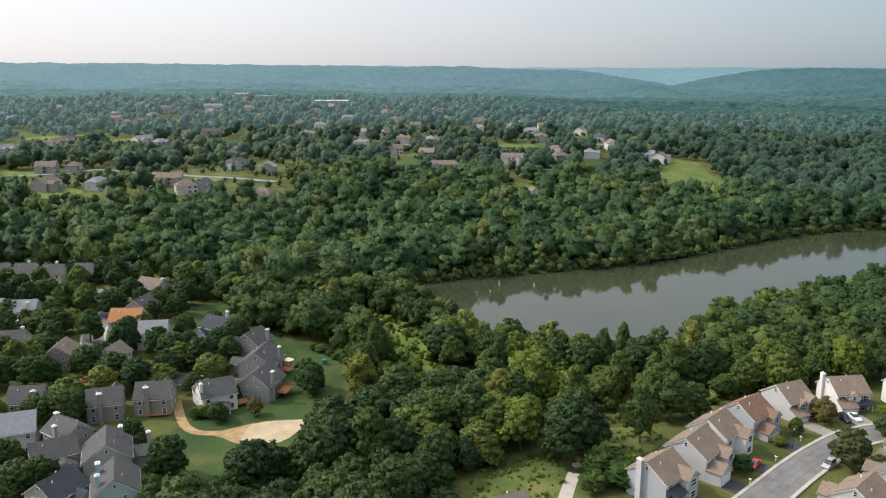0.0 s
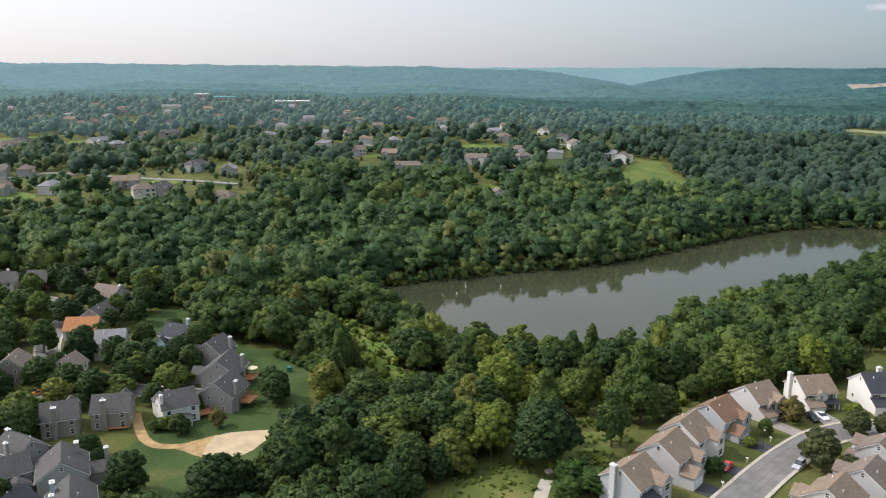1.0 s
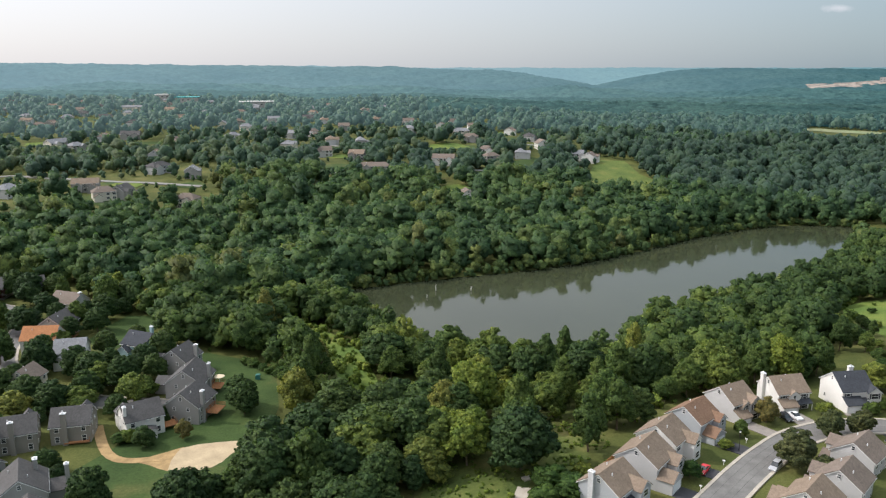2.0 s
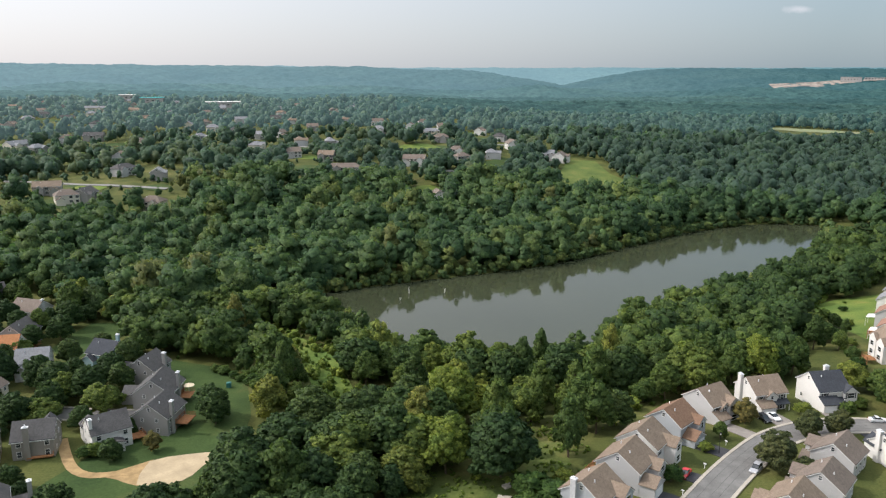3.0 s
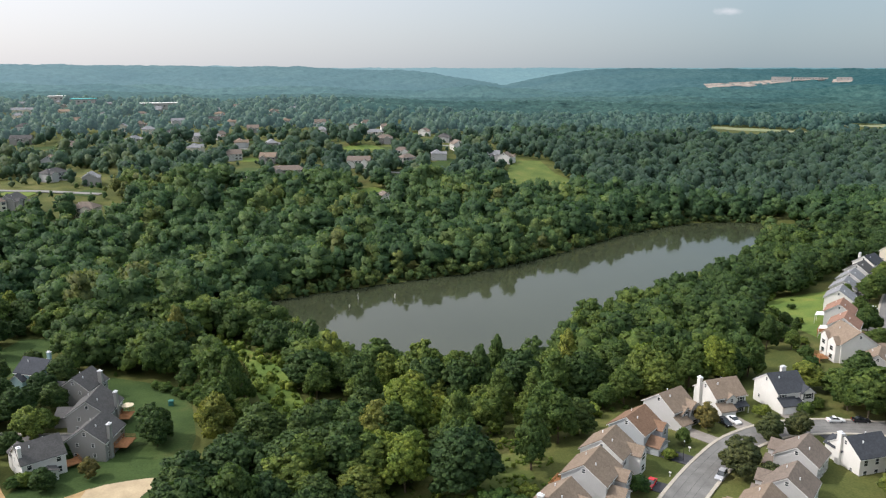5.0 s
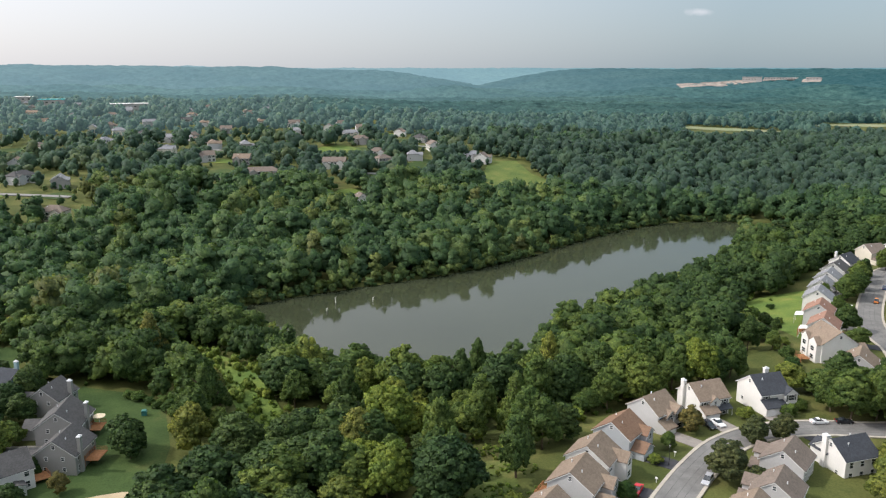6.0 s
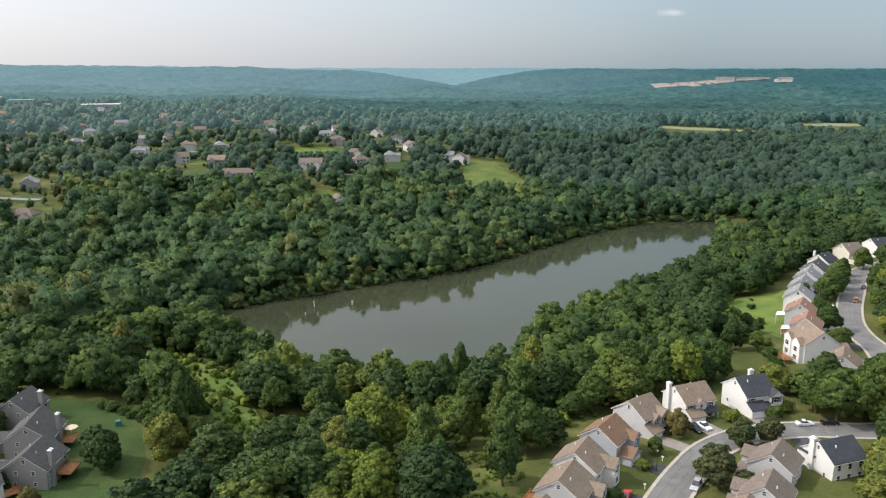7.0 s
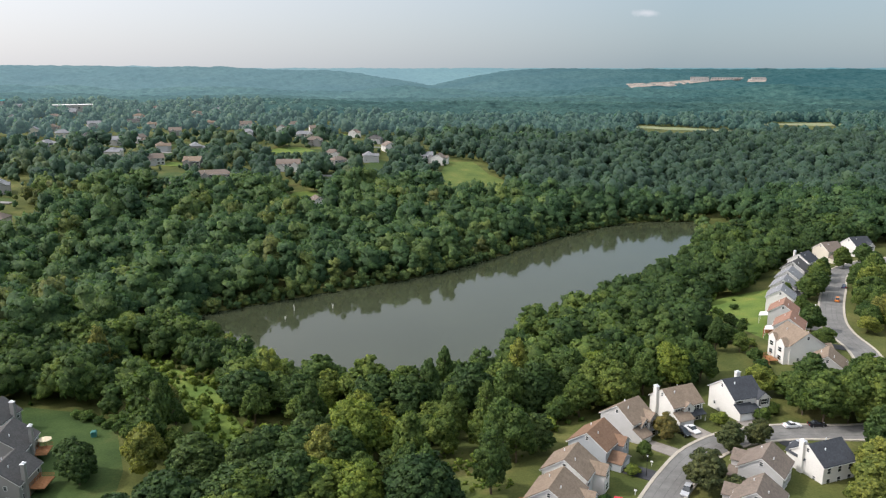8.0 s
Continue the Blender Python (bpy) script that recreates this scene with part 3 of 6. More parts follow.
def chimney_on(parent, lx, ly, z0, z1, mat, sx=1.0, sy=0.75):
    bm = box(bmesh.new(), lx - sx / 2, ly - sy / 2, z0, lx + sx / 2, ly + sy / 2, z1)
    c = part("chimney", bm, mat, parent)
    bm = box(bmesh.new(), lx - sx / 2 - 0.1, ly - sy / 2 - 0.1, z1 - 0.02, lx + sx / 2 + 0.1, ly + sy / 2 + 0.1, z1 + 0.16)
    box(bm, lx - sx / 4, ly - sy / 4, z1 + 0.16, lx + sx / 4, ly + sy / 4, z1 + 0.45)
    part("chimney_cap", bm, metal_cap, c)


def deck_on(parent, lx, ly, w, d, z, low):
    bm = box(bmesh.new(), lx - w / 2, ly, z - 0.2, lx + w / 2, ly + d, z)
    dk = part("deck", bm, wood_deck, parent, "cedar-stained raised timber deck")
    for px in (lx - w / 2 + 0.1, lx, lx + w / 2 - 0.1):
        part("deck_post", box(bmesh.new(), px - 0.08, ly + d - 0.16, low, px + 0.08, ly + d, z + 1.0), wood_deck, dk)
    for zz in (0.35, 0.62, 0.95):
        for x0, y0, x1, y1 in ((lx - w / 2, ly + d - 0.1, lx + w / 2, ly + d - 0.04), (lx - w / 2, ly, lx - w / 2 + 0.06, ly + d - 0.11), (lx + w / 2 - 0.06, ly, lx + w / 2, ly + d - 0.11)):
            part("deck_rail", box(bmesh.new(), x0, y0, z + zz - 0.05, x1, y1, z + zz + 0.05), wood_deck, dk)


HOUSES = []


def house(x, y, ang, L, W, wall, roof, label, eave=5.5, pitch=0.68, chimney=(), wings=(), rear=(), porch=None, deck=None, low=-3.2, front="pair", side="small", back="tall", lift=0.0, group="suburban houses", name="house", detail=True, hip=False):
    """x, y: the middle of the ridge; ang: its direction; the front looks to the right of it (local -y)."""
    z0 = z_at(x, y) + lift
    top = tagged(new(name), label, "house", group)
    top.empty_display_size = 0.5
    top.matrix_basis = pose(x, y, z0, 0, 0, ang)
    HOUSES.append((x, y, max(L, W) * 0.62 + 1.5))
    wm, rm = WALLS[wall], ROOFS[roof]
    pent = [(-W / 2, low), (W / 2, low), (W / 2, eave), (0, eave + W / 2 * pitch), (-W / 2, eave)]
    part("wall", solid(bmesh.new(), [pent[0], pent[1], pent[2], pent[4]] if hip else pent, "x", -L / 2, L / 2), wm, top)
    bm = bmesh.new()
    if hip:
        e, f, z0, zt, k = W / 2 + 0.4, L / 2 + 0.4, eave - 0.25, eave + W / 2 * pitch, L / 2 - W * 0.42
        lo, up = [bm.verts.new(p) for p in ((-f, -e, z0), (f, -e, z0), (f, e, z0), (-f, e, z0))], [bm.verts.new(p) for p in ((-f, -e, z0 + 0.2), (f, -e, z0 + 0.2), (f, e, z0 + 0.2), (-f, e, z0 + 0.2))]
        a, b = bm.verts.new((-k, 0, zt)), bm.verts.new((k, 0, zt))
        bm.faces.new(lo[::-1])
        for i in range(4):
            bm.faces.new((lo[i], lo[(i + 1) % 4], up[(i + 1) % 4], up[i]))
        for f4 in ((up[0], up[1], b, a), (up[1], up[2], b), (up[2], up[3], a, b), (up[3], up[0], a)):
            bm.faces.new(f4)
    else:
        for o in roof_pair(W, eave + 0.03, pitch, 0.4, 0.18):
            solid(bm, o, "x", -L / 2 - 0.3, L / 2 + 0.3)
    r = part("roof", bm, rm, top)
    bm = bmesh.new()
    for sx in () if hip else (-1, 1):
        for s in (-1, 1):
            peak, e = eave + W / 2 * pitch, W / 2 + 0.4
            solid(bm, [(0, peak + 0.02), (s * e, eave - 0.4 * pitch + 0.02), (s * e, eave - 0.4 * pitch - 0.2), (0, peak - 0.2)], "x", sx * (L / 2 + 0.18), sx * (L / 2 + 0.27))
    for s in (-1, 1):
        box(bm, -L / 2 - 0.3, s * (W / 2 + 0.42) - 0.06, eave - 0.4 * pitch - 0.13, L / 2 + 0.3, s * (W / 2 + 0.42) + 0.06, eave - 0.4 * pitch + 0.03)
    part("gutter_trim", bm, trim_mat, r)
    for k in range(2 if detail else 0):      # vent pipes through the far slope and the near one
        lx, ly = L * (0.18 - 0.4 * k), W * (0.2 - 0.36 * k)
        zr = eave + (W / 2 - abs(ly)) * pitch
        part("roof_vent", box(bmesh.new(), lx - 0.1, ly - 0.1, zr - 0.1, lx + 0.1, ly + 0.1, zr + 0.75), metal_cap, r, "pale metal vent pipe")
    for lx, ly, sx, sy in chimney:
        chimney_on(top, lx, ly, low if abs(lx) > L / 2 or abs(ly) > W / 2 else eave - 0.5, eave + W / 2 * pitch + 0.25, brick_mat if wall in ("grey", "blue") else wm, sx, sy)
    for g in wings:
        if g[0] == "lean_to":
            lean_to(top, g[1], g[2], g[3], g[4], W, wm, ROOFS[g[5]], low)
            continue
        gable(top, g[0], g[1], -W / 2 - g[2], -0.4 if g[5] > 4 else -W / 2 + 0.05, g[3], g[5], g[4], wm, rm, low, door=g[0] == "garage", wins=g[6] if len(g) > 6 else ())
    for name_r, lx, d, wid, pit, ev in rear:
        g = gable(top, name_r, lx, W / 2 - 0.05, W / 2 + d, wid, ev, pit, wm, rm, low)
        for z in (1.5, 4.2):
            if detail and z < ev:
                window(g, "pair", pose(lx, W / 2 + d + 0.02, z, 0, 0, 180))
    if porch:
        a, b, z, d = porch
        bm = solid(bmesh.new(), [(-W / 2 - d, z), (-W / 2, z + d * 0.45), (-W / 2, z + d * 0.45 + 0.16), (-W / 2 - d, z + 0.16)], "x", a, b)
        p = part("porch_roof", bm, ROOFS["slate"], top, "dark lean-to roof over the porch")
        for px in (a + 0.15, b - 0.15):
            part("porch_post", box(bmesh.new(), px - 0.08, -W / 2 - d + 0.15, low, px + 0.08, -W / 2 - d + 0.31, z + 0.1), trim_mat, p)
    if deck:
        deck_on(top, *deck, low)
    if detail:
        taken = [(g[1], g[2], g[4] + 1.0) if g[0] == "lean_to" else (g[1] - g[3] / 2 - 0.4, g[1] + g[3] / 2 + 0.4, g[5] + g[3] * 0.35) for g in wings]
        for z in (1.5, 4.2):
            for lx in np.linspace(-L / 2 + 1.6, L / 2 - 1.6, max(2, int(L / (2.9 if front == "pair" else 3.6)))):
                if not any(a < lx < b and z < top_z for a, b, top_z in taken):
                    window(top, "tall" if front != "pair" or L < 8 else "pair", pose(lx, -W / 2 - 0.02, z), front == "shut")
                window(top, back, pose(lx, W / 2 + 0.02, z, 0, 0, 180))
        for s in (-1, 1):
            for z, lys in ((1.6, (W * 0.25, -W * 0.22)[:2 if front == "tall" else 1]), (4.3, (-W * 0.2, W * 0.2)[:2 if front == "tall" else 0])):
                for ly in lys:
                    window(top, side, pose(s * (L / 2 + 0.02), ly, z, 0, 0, 90 * s))
            if not hip:
                window(top, "small", pose(s * (L / 2 + 0.02), 0, eave + W * pitch * 0.28, 0, 0, 90 * s))
    return top


GARAGE_L = ("garage", -2.6, 3.2, 4.8, 0.6, 2.7)
GABLE_R = ("front_gable", 2.7, 1.3, 4.2, 0.8, 5.3, (("pair", 0, 1.5, True), ("pair", 0, 4.2, True)))
TAN = "taupe-shingled pale grey two-storey house with an attached garage"
def street(x, y, a, L, W, wall, roof, lab, kw):
    house(x, y, a, L, W, wall, roof, lab, group="houses along the curved street", **kw)


street(12.0, 142.5, 20, 10, 9.5, "cream", "taupe", "taupe-roofed house at the foot of a lawn", dict())
street(46.5, 154.5, 43, 9.5, 9.5, "blue", "tan", "tan-roofed blue-grey house with a tall side chimney", dict(chimney=[(-5.2, 1.5, 0.8, 1.2)], wings=[("front_gable", 2.4, 2.2, 4.2, 0.8, 5.2, (("pair", 0, 1.5, False), ("pair", 0, 4.2, False)))], porch=(-4.5, 0.2, 2.7, 2.4)))
street(57.5, 164.8, 47, 9.5, 10, "grey", "tan", "tan-roofed grey house with a rear timber deck", dict(wings=[("garage", -2.2, 3.6, 5.0, 0.62, 3.0), ("front_gable", 2.6, 2.4, 4.2, 0.75, 4.6, (("pair", 0, 4.0, False),))], deck=(-1.5, 5.0, 5, 3.2, 1.0)))
street(65.5, 174.6, 45, 8.5, 10, "white", "tan", "tan-roofed white house with a front gable", dict(wings=[("front_gable", 2.2, 2.6, 4.0, 0.8, 5.0, (("pair", 0, 1.5, False), ("pair", 0, 4.2, False)))]))
street(77.6, 186.2, 38, 9.2, 9.5, "blue", "brown", "brown-roofed blue-grey house with a dark garage roof", dict(wings=[("garage", -1.0, 3.4, 5.2, 0.6, 2.7), ("front_gable", 2.9, 1.8, 3.6, 0.8, 5.0, (("tall", 0, 1.5, False), ("tall", 0, 4.2, False)))]))
street(93, 198.2, 24, 8.6, 10, "grey", "tan", "tan-roofed pale grey house with shuttered front windows", dict(wings=[("lean_to", -4.3, -0.3, 2.8, 2.7, "tan"), GABLE_R, ("front_gable", -0.2, 0.8, 3.6, 0.8, 4.6, (("tall", 0, 4.2, True),))], front="shut"))
street(110.6, 203.0, 7, 9.6, 9.6, "white", "tan", "tan-roofed white house with black shutters and a chimney", dict(chimney=[(-5.2, 2.0, 0.9, 1.3)], wings=[("lean_to", -4.8, -0.2, 2.6, 2.7, "tan"), ("front_gable", -0.2, 0.5, 3.2, 0.8, 4.9, (("small", 0, 4.5, False),))], porch=(-0.2, 4.8, 2.7, 1.8), front="shut"))
street(127.8, 201.0, 1, 9.0, 10.6, "white", "slate", "white house with a black shingle roof and black shutters", dict(chimney=[(2.4, 2.8, 1.3, 0.9)], wings=[("lean_to", -4.5, 0.4, 2.6, 2.7, "slate"), ("front_gable", 4.2, 0.9, 3.8, 0.8, 5.2, (("pair", 0, 1.5, True), ("pair", 0, 4.2, True)))], porch=(-0.2, 2.4, 2.7, 1.8), front="shut"))
street(109.2, 165.8, 218, 9.0, 9.5, "grey", "taupe", "taupe-roofed pale grey house seen from its garden", dict(wings=[("front_gable", -2.2, 2.6, 4.6, 0.7, 4.6), ("garage", 2.4, 2.2, 4.4, 0.6, 2.8)], lift=-1.5))
street(98.3, 154.2, 222, 8.6, 9.5, "grey", "taupe", TAN, dict(wings=[("front_gable", -2.0, 2.4, 4.4, 0.7, 4.4), ("garage", 2.2, 2.4, 4.2, 0.6, 2.8)], lift=-1.5))
street(86.3, 146.0, 222, 9.4, 9.5, "grey", "tan", TAN, dict(wings=[("front_gable", 2.2, 2.4, 4.6, 0.7, 4.6), ("garage", -2.4, 2.8, 4.4, 0.6, 2.8)], lift=-1.0))
street(124.6, 165.4, 184, 9.4, 9.4, "white", "slate", "white house with a slate-black roof and an end chimney", dict(chimney=[(4.9, -1.5, 0.9, 1.3)], wings=[GARAGE_L, ("front_gable", 2.7, 1.3, 4.2, 0.8, 4.6)], low=-5, lift=-1.2))
street(143.5, 156.0, 190, 10.5, 9.6, "white", "pale", "pale-roofed white house behind garden trees", dict())
street(170.5, 227.5, 80, 12, 11.5, "white", "tan", "tan-roofed pale house with a raised rear deck", dict(wings=[("garage", -2.0, 4.5, 6.0, 0.6, 3.2)], rear=[("side_wing", -3.2, 1.6, 4.6, 0.8, 6.0), ("side_wing", 3.0, 0.9, 4.0, 0.8, 6.0)], deck=(-3.0, 8.8, 4.5, 3.0, 1.4), low=-5, eave=6.2))
street(167, 210.5, 45, 9.5, 10, "grey", "tan", "tan-roofed grey house with a low dark garage behind trees", dict(wings=[("garage", -1.5, 5.0, 6.0, 0.5, 2.6)], rear=[("side_wing", -2.2, 1.6, 4.0, 0.8, 4.6)], low=-5, eave=4.8))
street(181.5, 243.5, 45, 9.6, 9.5, "grey", "terra", "terracotta-roofed pale grey house with a rear deck", dict(wings=[GARAGE_L], deck=(1.0, 4.75, 4.5, 3.4, 1.6), low=-5))
street(192.0, 259.0, 45, 9.6, 9.5, "grey", "terra", "terracotta-roofed pale grey house with a white awning", dict(wings=[GARAGE_L], low=-5))
street(205.5, 276.5, 45, 9.8, 9.8, "white", "pale", "pale grey-roofed white house in a row", dict(wings=[GARAGE_L], low=-5))
street(218, 289.5, 42, 9.6, 9.6, "grey", "pale", "pale grey-roofed house in a row", dict(wings=[GARAGE_L], low=-5))
street(231, 302, 40, 9.6, 9.6, "grey", "pale", "pale grey-roofed house in a row", dict(wings=[GARAGE_L], low=-5))
street(245.5, 315, 35, 10, 9.8, "grey", "grey", "grey-roofed house at the end of a row", dict(wings=[GARAGE_L], low=-5))
street(260, 327, 25, 10, 9.8, "white", "slate", "slate-roofed white house with a rear chimney", dict(chimney=[(-1.5, 3.5, 1.2, 0.9)], wings=[GARAGE_L], low=-5))
street(283.6, 337, 4, 10, 10, "cream", "taupe", "taupe-roofed cream house at the wood's edge", dict(wings=[GARAGE_L]))
street(302.8, 339, 0, 10.5, 10, "white", "slate", "slate-roofed white house with gabled front", dict(wings=[GARAGE_L, GABLE_R]))
street(303, 303, 200, 11, 9.6, "white", "brown", "brown-roofed white house across the street", dict(wings=[GARAGE_L]))
street(281, 288, 215, 9.6, 9.6, "white", "taupe", "taupe-roofed white house across the street", dict(wings=[GARAGE_L]))

LEFT = "grey-roofed house in a leafy neighbourhood"


def leafy(x, y, a, L, W, wall, roof, lab, kw):
    house(x, y, a, L, W, wall, roof, lab, group="houses of the leafy neighbourhood", pitch=0.72, **{**dict(eave=5.2, front="tall"), **kw})


leafy(-199, 342, 10, 9, 10, "stone", "grey", LEFT, {})
leafy(-187, 342, 2, 9, 10, "cream", "grey", LEFT, dict(chimney=[(0, 3, 1.1, 0.8)]))
leafy(-174, 341, 2, 9, 9.5, "cream", "grey", LEFT, dict(chimney=[(0, 3, 1.1, 0.8)]))
leafy(-160.5, 343, 0, 9.5, 9.5, "taupe", "grey", LEFT, dict(chimney=[(4.6, 0, 0.8, 1.2)]))
leafy(-146, 344, 30, 9, 9, "cream", "grey", LEFT, dict(chimney=[(0, 3, 1.1, 0.8)]))
leafy(-122, 319, -25, 12, 9, "grey", "taupe", "taupe-roofed house by the trees with an end chimney", dict(chimney=[(5.6, 0, 0.9, 1.2)]))
leafy(-116, 291, 80, 11, 9.5, "stone", "grey", "grey-gabled house with a rear deck and parasol", dict(deck=(-3, -8.0, 4, 3.2, 1.0)))
leafy(-115.5, 275.5, 2, 11.2, 9.5, "white", "orange", "white house with a bright orange shingle roof", dict(deck=(7.5, -2, 3.5, 3.5, 1.0)))
leafy(-101, 262, 8, 9.5, 9, "white", "pale", "pale grey-roofed white house with a small front gable", dict(wings=[("front_gable", -2.5, 2.2, 4.0, 0.8, 2.9)]))
leafy(-159, 287, 10, 9, 9, "blue", "pale", "pale-roofed house with a white rear awning", dict(chimney=[(2.5, -4.8, 1.1, 0.8)]))
leafy(-172, 288, 10, 9, 9, "white", "pale", LEFT, {})
leafy(-146, 251, 12, 11, 9, "cream", "grey", LEFT, dict(chimney=[(4, 2, 1.0, 0.8)]))
leafy(-123, 240, 95, 9, 9.5, "taupe", "taupe", "taupe-roofed house with a broad gable end", {})
leafy(-106, 239, 80, 8, 8, "cream", "taupe", "brown-roofed house half hidden by trees", {})
leafy(-80, 267, -28, 9.5, 9, "teal", "slate", "pale teal house with a slate roof and chimney", dict(chimney=[(0, 4.7, 1.1, 0.8)], wings=[("front_gable", -2.4, 2.0, 4.4, 0.8, 3.4)]))
leafy(-64, 252, 70, 9.5, 9.5, "stone", "grey", "grey house with white rake boards and a chimney", dict(chimney=[(1, -5.0, 0.8, 1.2)], rear=[("side_wing", 1.0, 4.0, 5.4, 0.6, 3.2)]))
leafy(-57, 233.5, 82, 11, 11, "stone", "grey", "grey house with a broad gable and rear deck with parasol", dict(chimney=[(0, -5.8, 1.2, 0.8)], deck=(2.0, -9.0, 5, 3.4, 1.8), rear=[("side_wing", 1.5, 5.0, 6.0, 0.55, 3.0)], low=-5))
leafy(-53.5, 217, 75, 10.5, 10, "stone", "grey", "grey gabled house with a rear timber deck", dict(chimney=[(-3.0, -5.3, 1.2, 0.8)], deck=(1.5, -8.4, 5.5, 3.4, 2.0), rear=[("side_wing", -1.5, 4.5, 5.4, 0.55, 2.9)], low=-5))
leafy(-64.5, 208.5, 30, 9.6, 9, "white", "grey", "white house with a grey roof and cedar deck", dict(chimney=[(-4.6, -2.6, 0.8, 1.1)], wings=[("screened_porch", 0.6, 2.6, 3.2, 0.3, 2.6, (("pair", 0, 1.4, False),))], rear=[("side_wing", -2.6, 3.2, 4.6, 0.7, 4.2)], deck=(6.4, -4, 4.0, 5.0, 1.2), low=-4))
leafy(-81, 206.5, 8, 9.6, 9, "taupe", "grey", "taupe house with a grey roof and rear chimney", dict(chimney=[(-1.2, -4.9, 1.3, 0.9)], rear=[("side_wing", 2.2, 2.4, 4.4, 1.0, 5.0)], deck=(1.5, -5.6, 6.0, 2.4, 0.8), low=-4))
leafy(-93, 202, 18, 9, 9, "taupe", "grey", "taupe house with a tall rear chimney", dict(chimney=[(-1.0, -4.9, 1.2, 0.9)], rear=[("side_wing", 2.2, 2.4, 4.4, 1.0, 5.0)], low=-4))
leafy(-115, 203.5, 8, 9, 9, "taupe", "grey", LEFT, dict(chimney=[(3.2, -4.9, 1.2, 0.9)], low=-4))
leafy(-110, 185, 20, 12, 10, "grey", "pale", "pale grey-roofed house with broad slopes", {})
leafy(-94.5, 183, -35, 10, 8, "stone", "grey", "grey house with a tall white chimney", dict(chimney=[(-4.8, 0, 1.2, 0.9), (2, -4.4, 1.0, 0.8)]))
leafy(-93, 172, 35, 10, 8, "stone", "grey", "grey-roofed house with a lower wing", dict(wings=[("side_wing", 1.5, 3.2, 5.0, 0.6, 3.4)]))
leafy(-80, 172, 112, 11, 10.5, "stone", "grey", "grey house with several gables and end chimneys", dict(chimney=[(3.2, -3.2, 1.3, 0.9), (-2.5, -9.4, 0.9, 0.9)], wings=[("side_wing", 0.5, 4.0, 6, 0.5, 3.4)]))
leafy(-72, 157, 112, 11, 9.5, "teal", "grey", "pale teal house with a grey roof and white chimneys", dict(chimney=[(3.2, 3.4, 1.3, 0.9), (-2.6, 3.4, 0.9, 0.9)]))
leafy(-84, 155, 66, 9, 9, "stone", "slate", "slate-roofed grey house behind another", dict(wings=[("front_gable", 1.5, 2.6, 4.6, 0.8, 3.6)]))
leafy(-124, 172, 15, 10, 9, "cream", "terra", "low brown-roofed house among trees", {})


# ---------------------------------------------------------------- drives, cars and garden things
def drive(x, y, ang, lx, w, reach, mat, label):
    """A driveway from a garage front straight out to the street."""
    m = pose(x, y, 0, 0, 0, ang)
    pts = [m @ Vector((lx, -s, 0)) for s in (7.6, 7.6 + (reach - 7.6) / 2, reach)]
    strip("driveway", [(p.x, p.y) for p in pts], -w / 2, w / 2, 0.12, 0.25, mat, label, "driveway")


DARK_DRIVE, PALE_DRIVE = "dark asphalt driveway beside a lawn", "worn pinkish-grey driveway beside a lawn"
for x, y, a, lx, w, reach, mat, lab in ((46.5, 154.5, 43, -2.5, 5, 15.5, asphalt_dark, DARK_DRIVE), (57.5, 164.8, 47, -2.2, 5, 15.5, asphalt_dark, DARK_DRIVE), (65.5, 174.6, 45, -2.0, 4.5, 15.5, asphalt_dark, DARK_DRIVE),
                                        (77.6, 186.2, 38, -1.0, 5, 17, asphalt_dark, DARK_DRIVE), (93, 198.2, 24, -2.4, 4.6, 19, worn_drive, PALE_DRIVE), (110.6, 203, 7, -2.6, 5.5, 17, worn_drive, PALE_DRIVE), (127.8, 201, 1, -2.6, 5, 14, worn_drive, PALE_DRIVE),
                                        (125.8, 167.2, 184, -2.6, 5, 13, asphalt_dark, DARK_DRIVE), (205.5, 276.5, 45, -2.6, 5, 17, worn_drive, PALE_DRIVE), (192, 259, 45, -2.6, 5, 17, worn_drive, PALE_DRIVE), (181.5, 243.5, 45, -2.6, 5, 18, asphalt_dark, DARK_DRIVE)):
    drive(x, y, a, lx, w, reach, mat, lab)
FOOTPATH = [(24, 148), (26.5, 154), (28.5, 160), (30.2, 164)]
strip("footpath", FOOTPATH, -1.5, 1.5, 0.12, 0.2, concrete, "pale concrete path ending in a lawn", "path")
tyre_mat = plain("tyre_rubber", (0.02, 0.02, 0.02), 0.9, 0.2, 0.1, 5)
rim_mat = plain("alloy_rim", (0.5, 0.5, 0.52), 0.35, 0.5, 0.05, 5, 0.8)
lamp_mat = plain("headlight_glass", (0.75, 0.75, 0.72), 0.15, 0.6, 0.03, 4)
tail_mat = plain("tail_light_glass", (0.35, 0.02, 0.02), 0.2, 0.6, 0.03, 4)
PAINT = {k: plain(k + "_car_paint", c, 0.25, 0.6, 0.04, 1) for k, c in (("red", (0.5, 0.015, 0.02)), ("white", (0.8, 0.8, 0.8)), ("black", (0.015, 0.016, 0.02)), ("silver", (0.42, 0.43, 0.45)), ("orange", (0.5, 0.18, 0.04)), ("blue", (0.04, 0.07, 0.14)))}


def wheel_meshes():
    out = []
    for name, r, w, mat in (("tyre", 0.33, 0.22, tyre_mat), ("rim", 0.21, 0.24, rim_mat)):
        bm = bmesh.new()
        bmesh.ops.create_cone(bm, cap_ends=True, segments=16, radius1=r, radius2=r, depth=w, matrix=pose(0, 0, 0, 90, 0, 0))
        me = bpy.data.meshes.new(name)
        bm.to_mesh(me)
        bm.free()
        me.materials.append(mat)
        out.append(me)
    return out


TYRE, RIM = wheel_meshes()


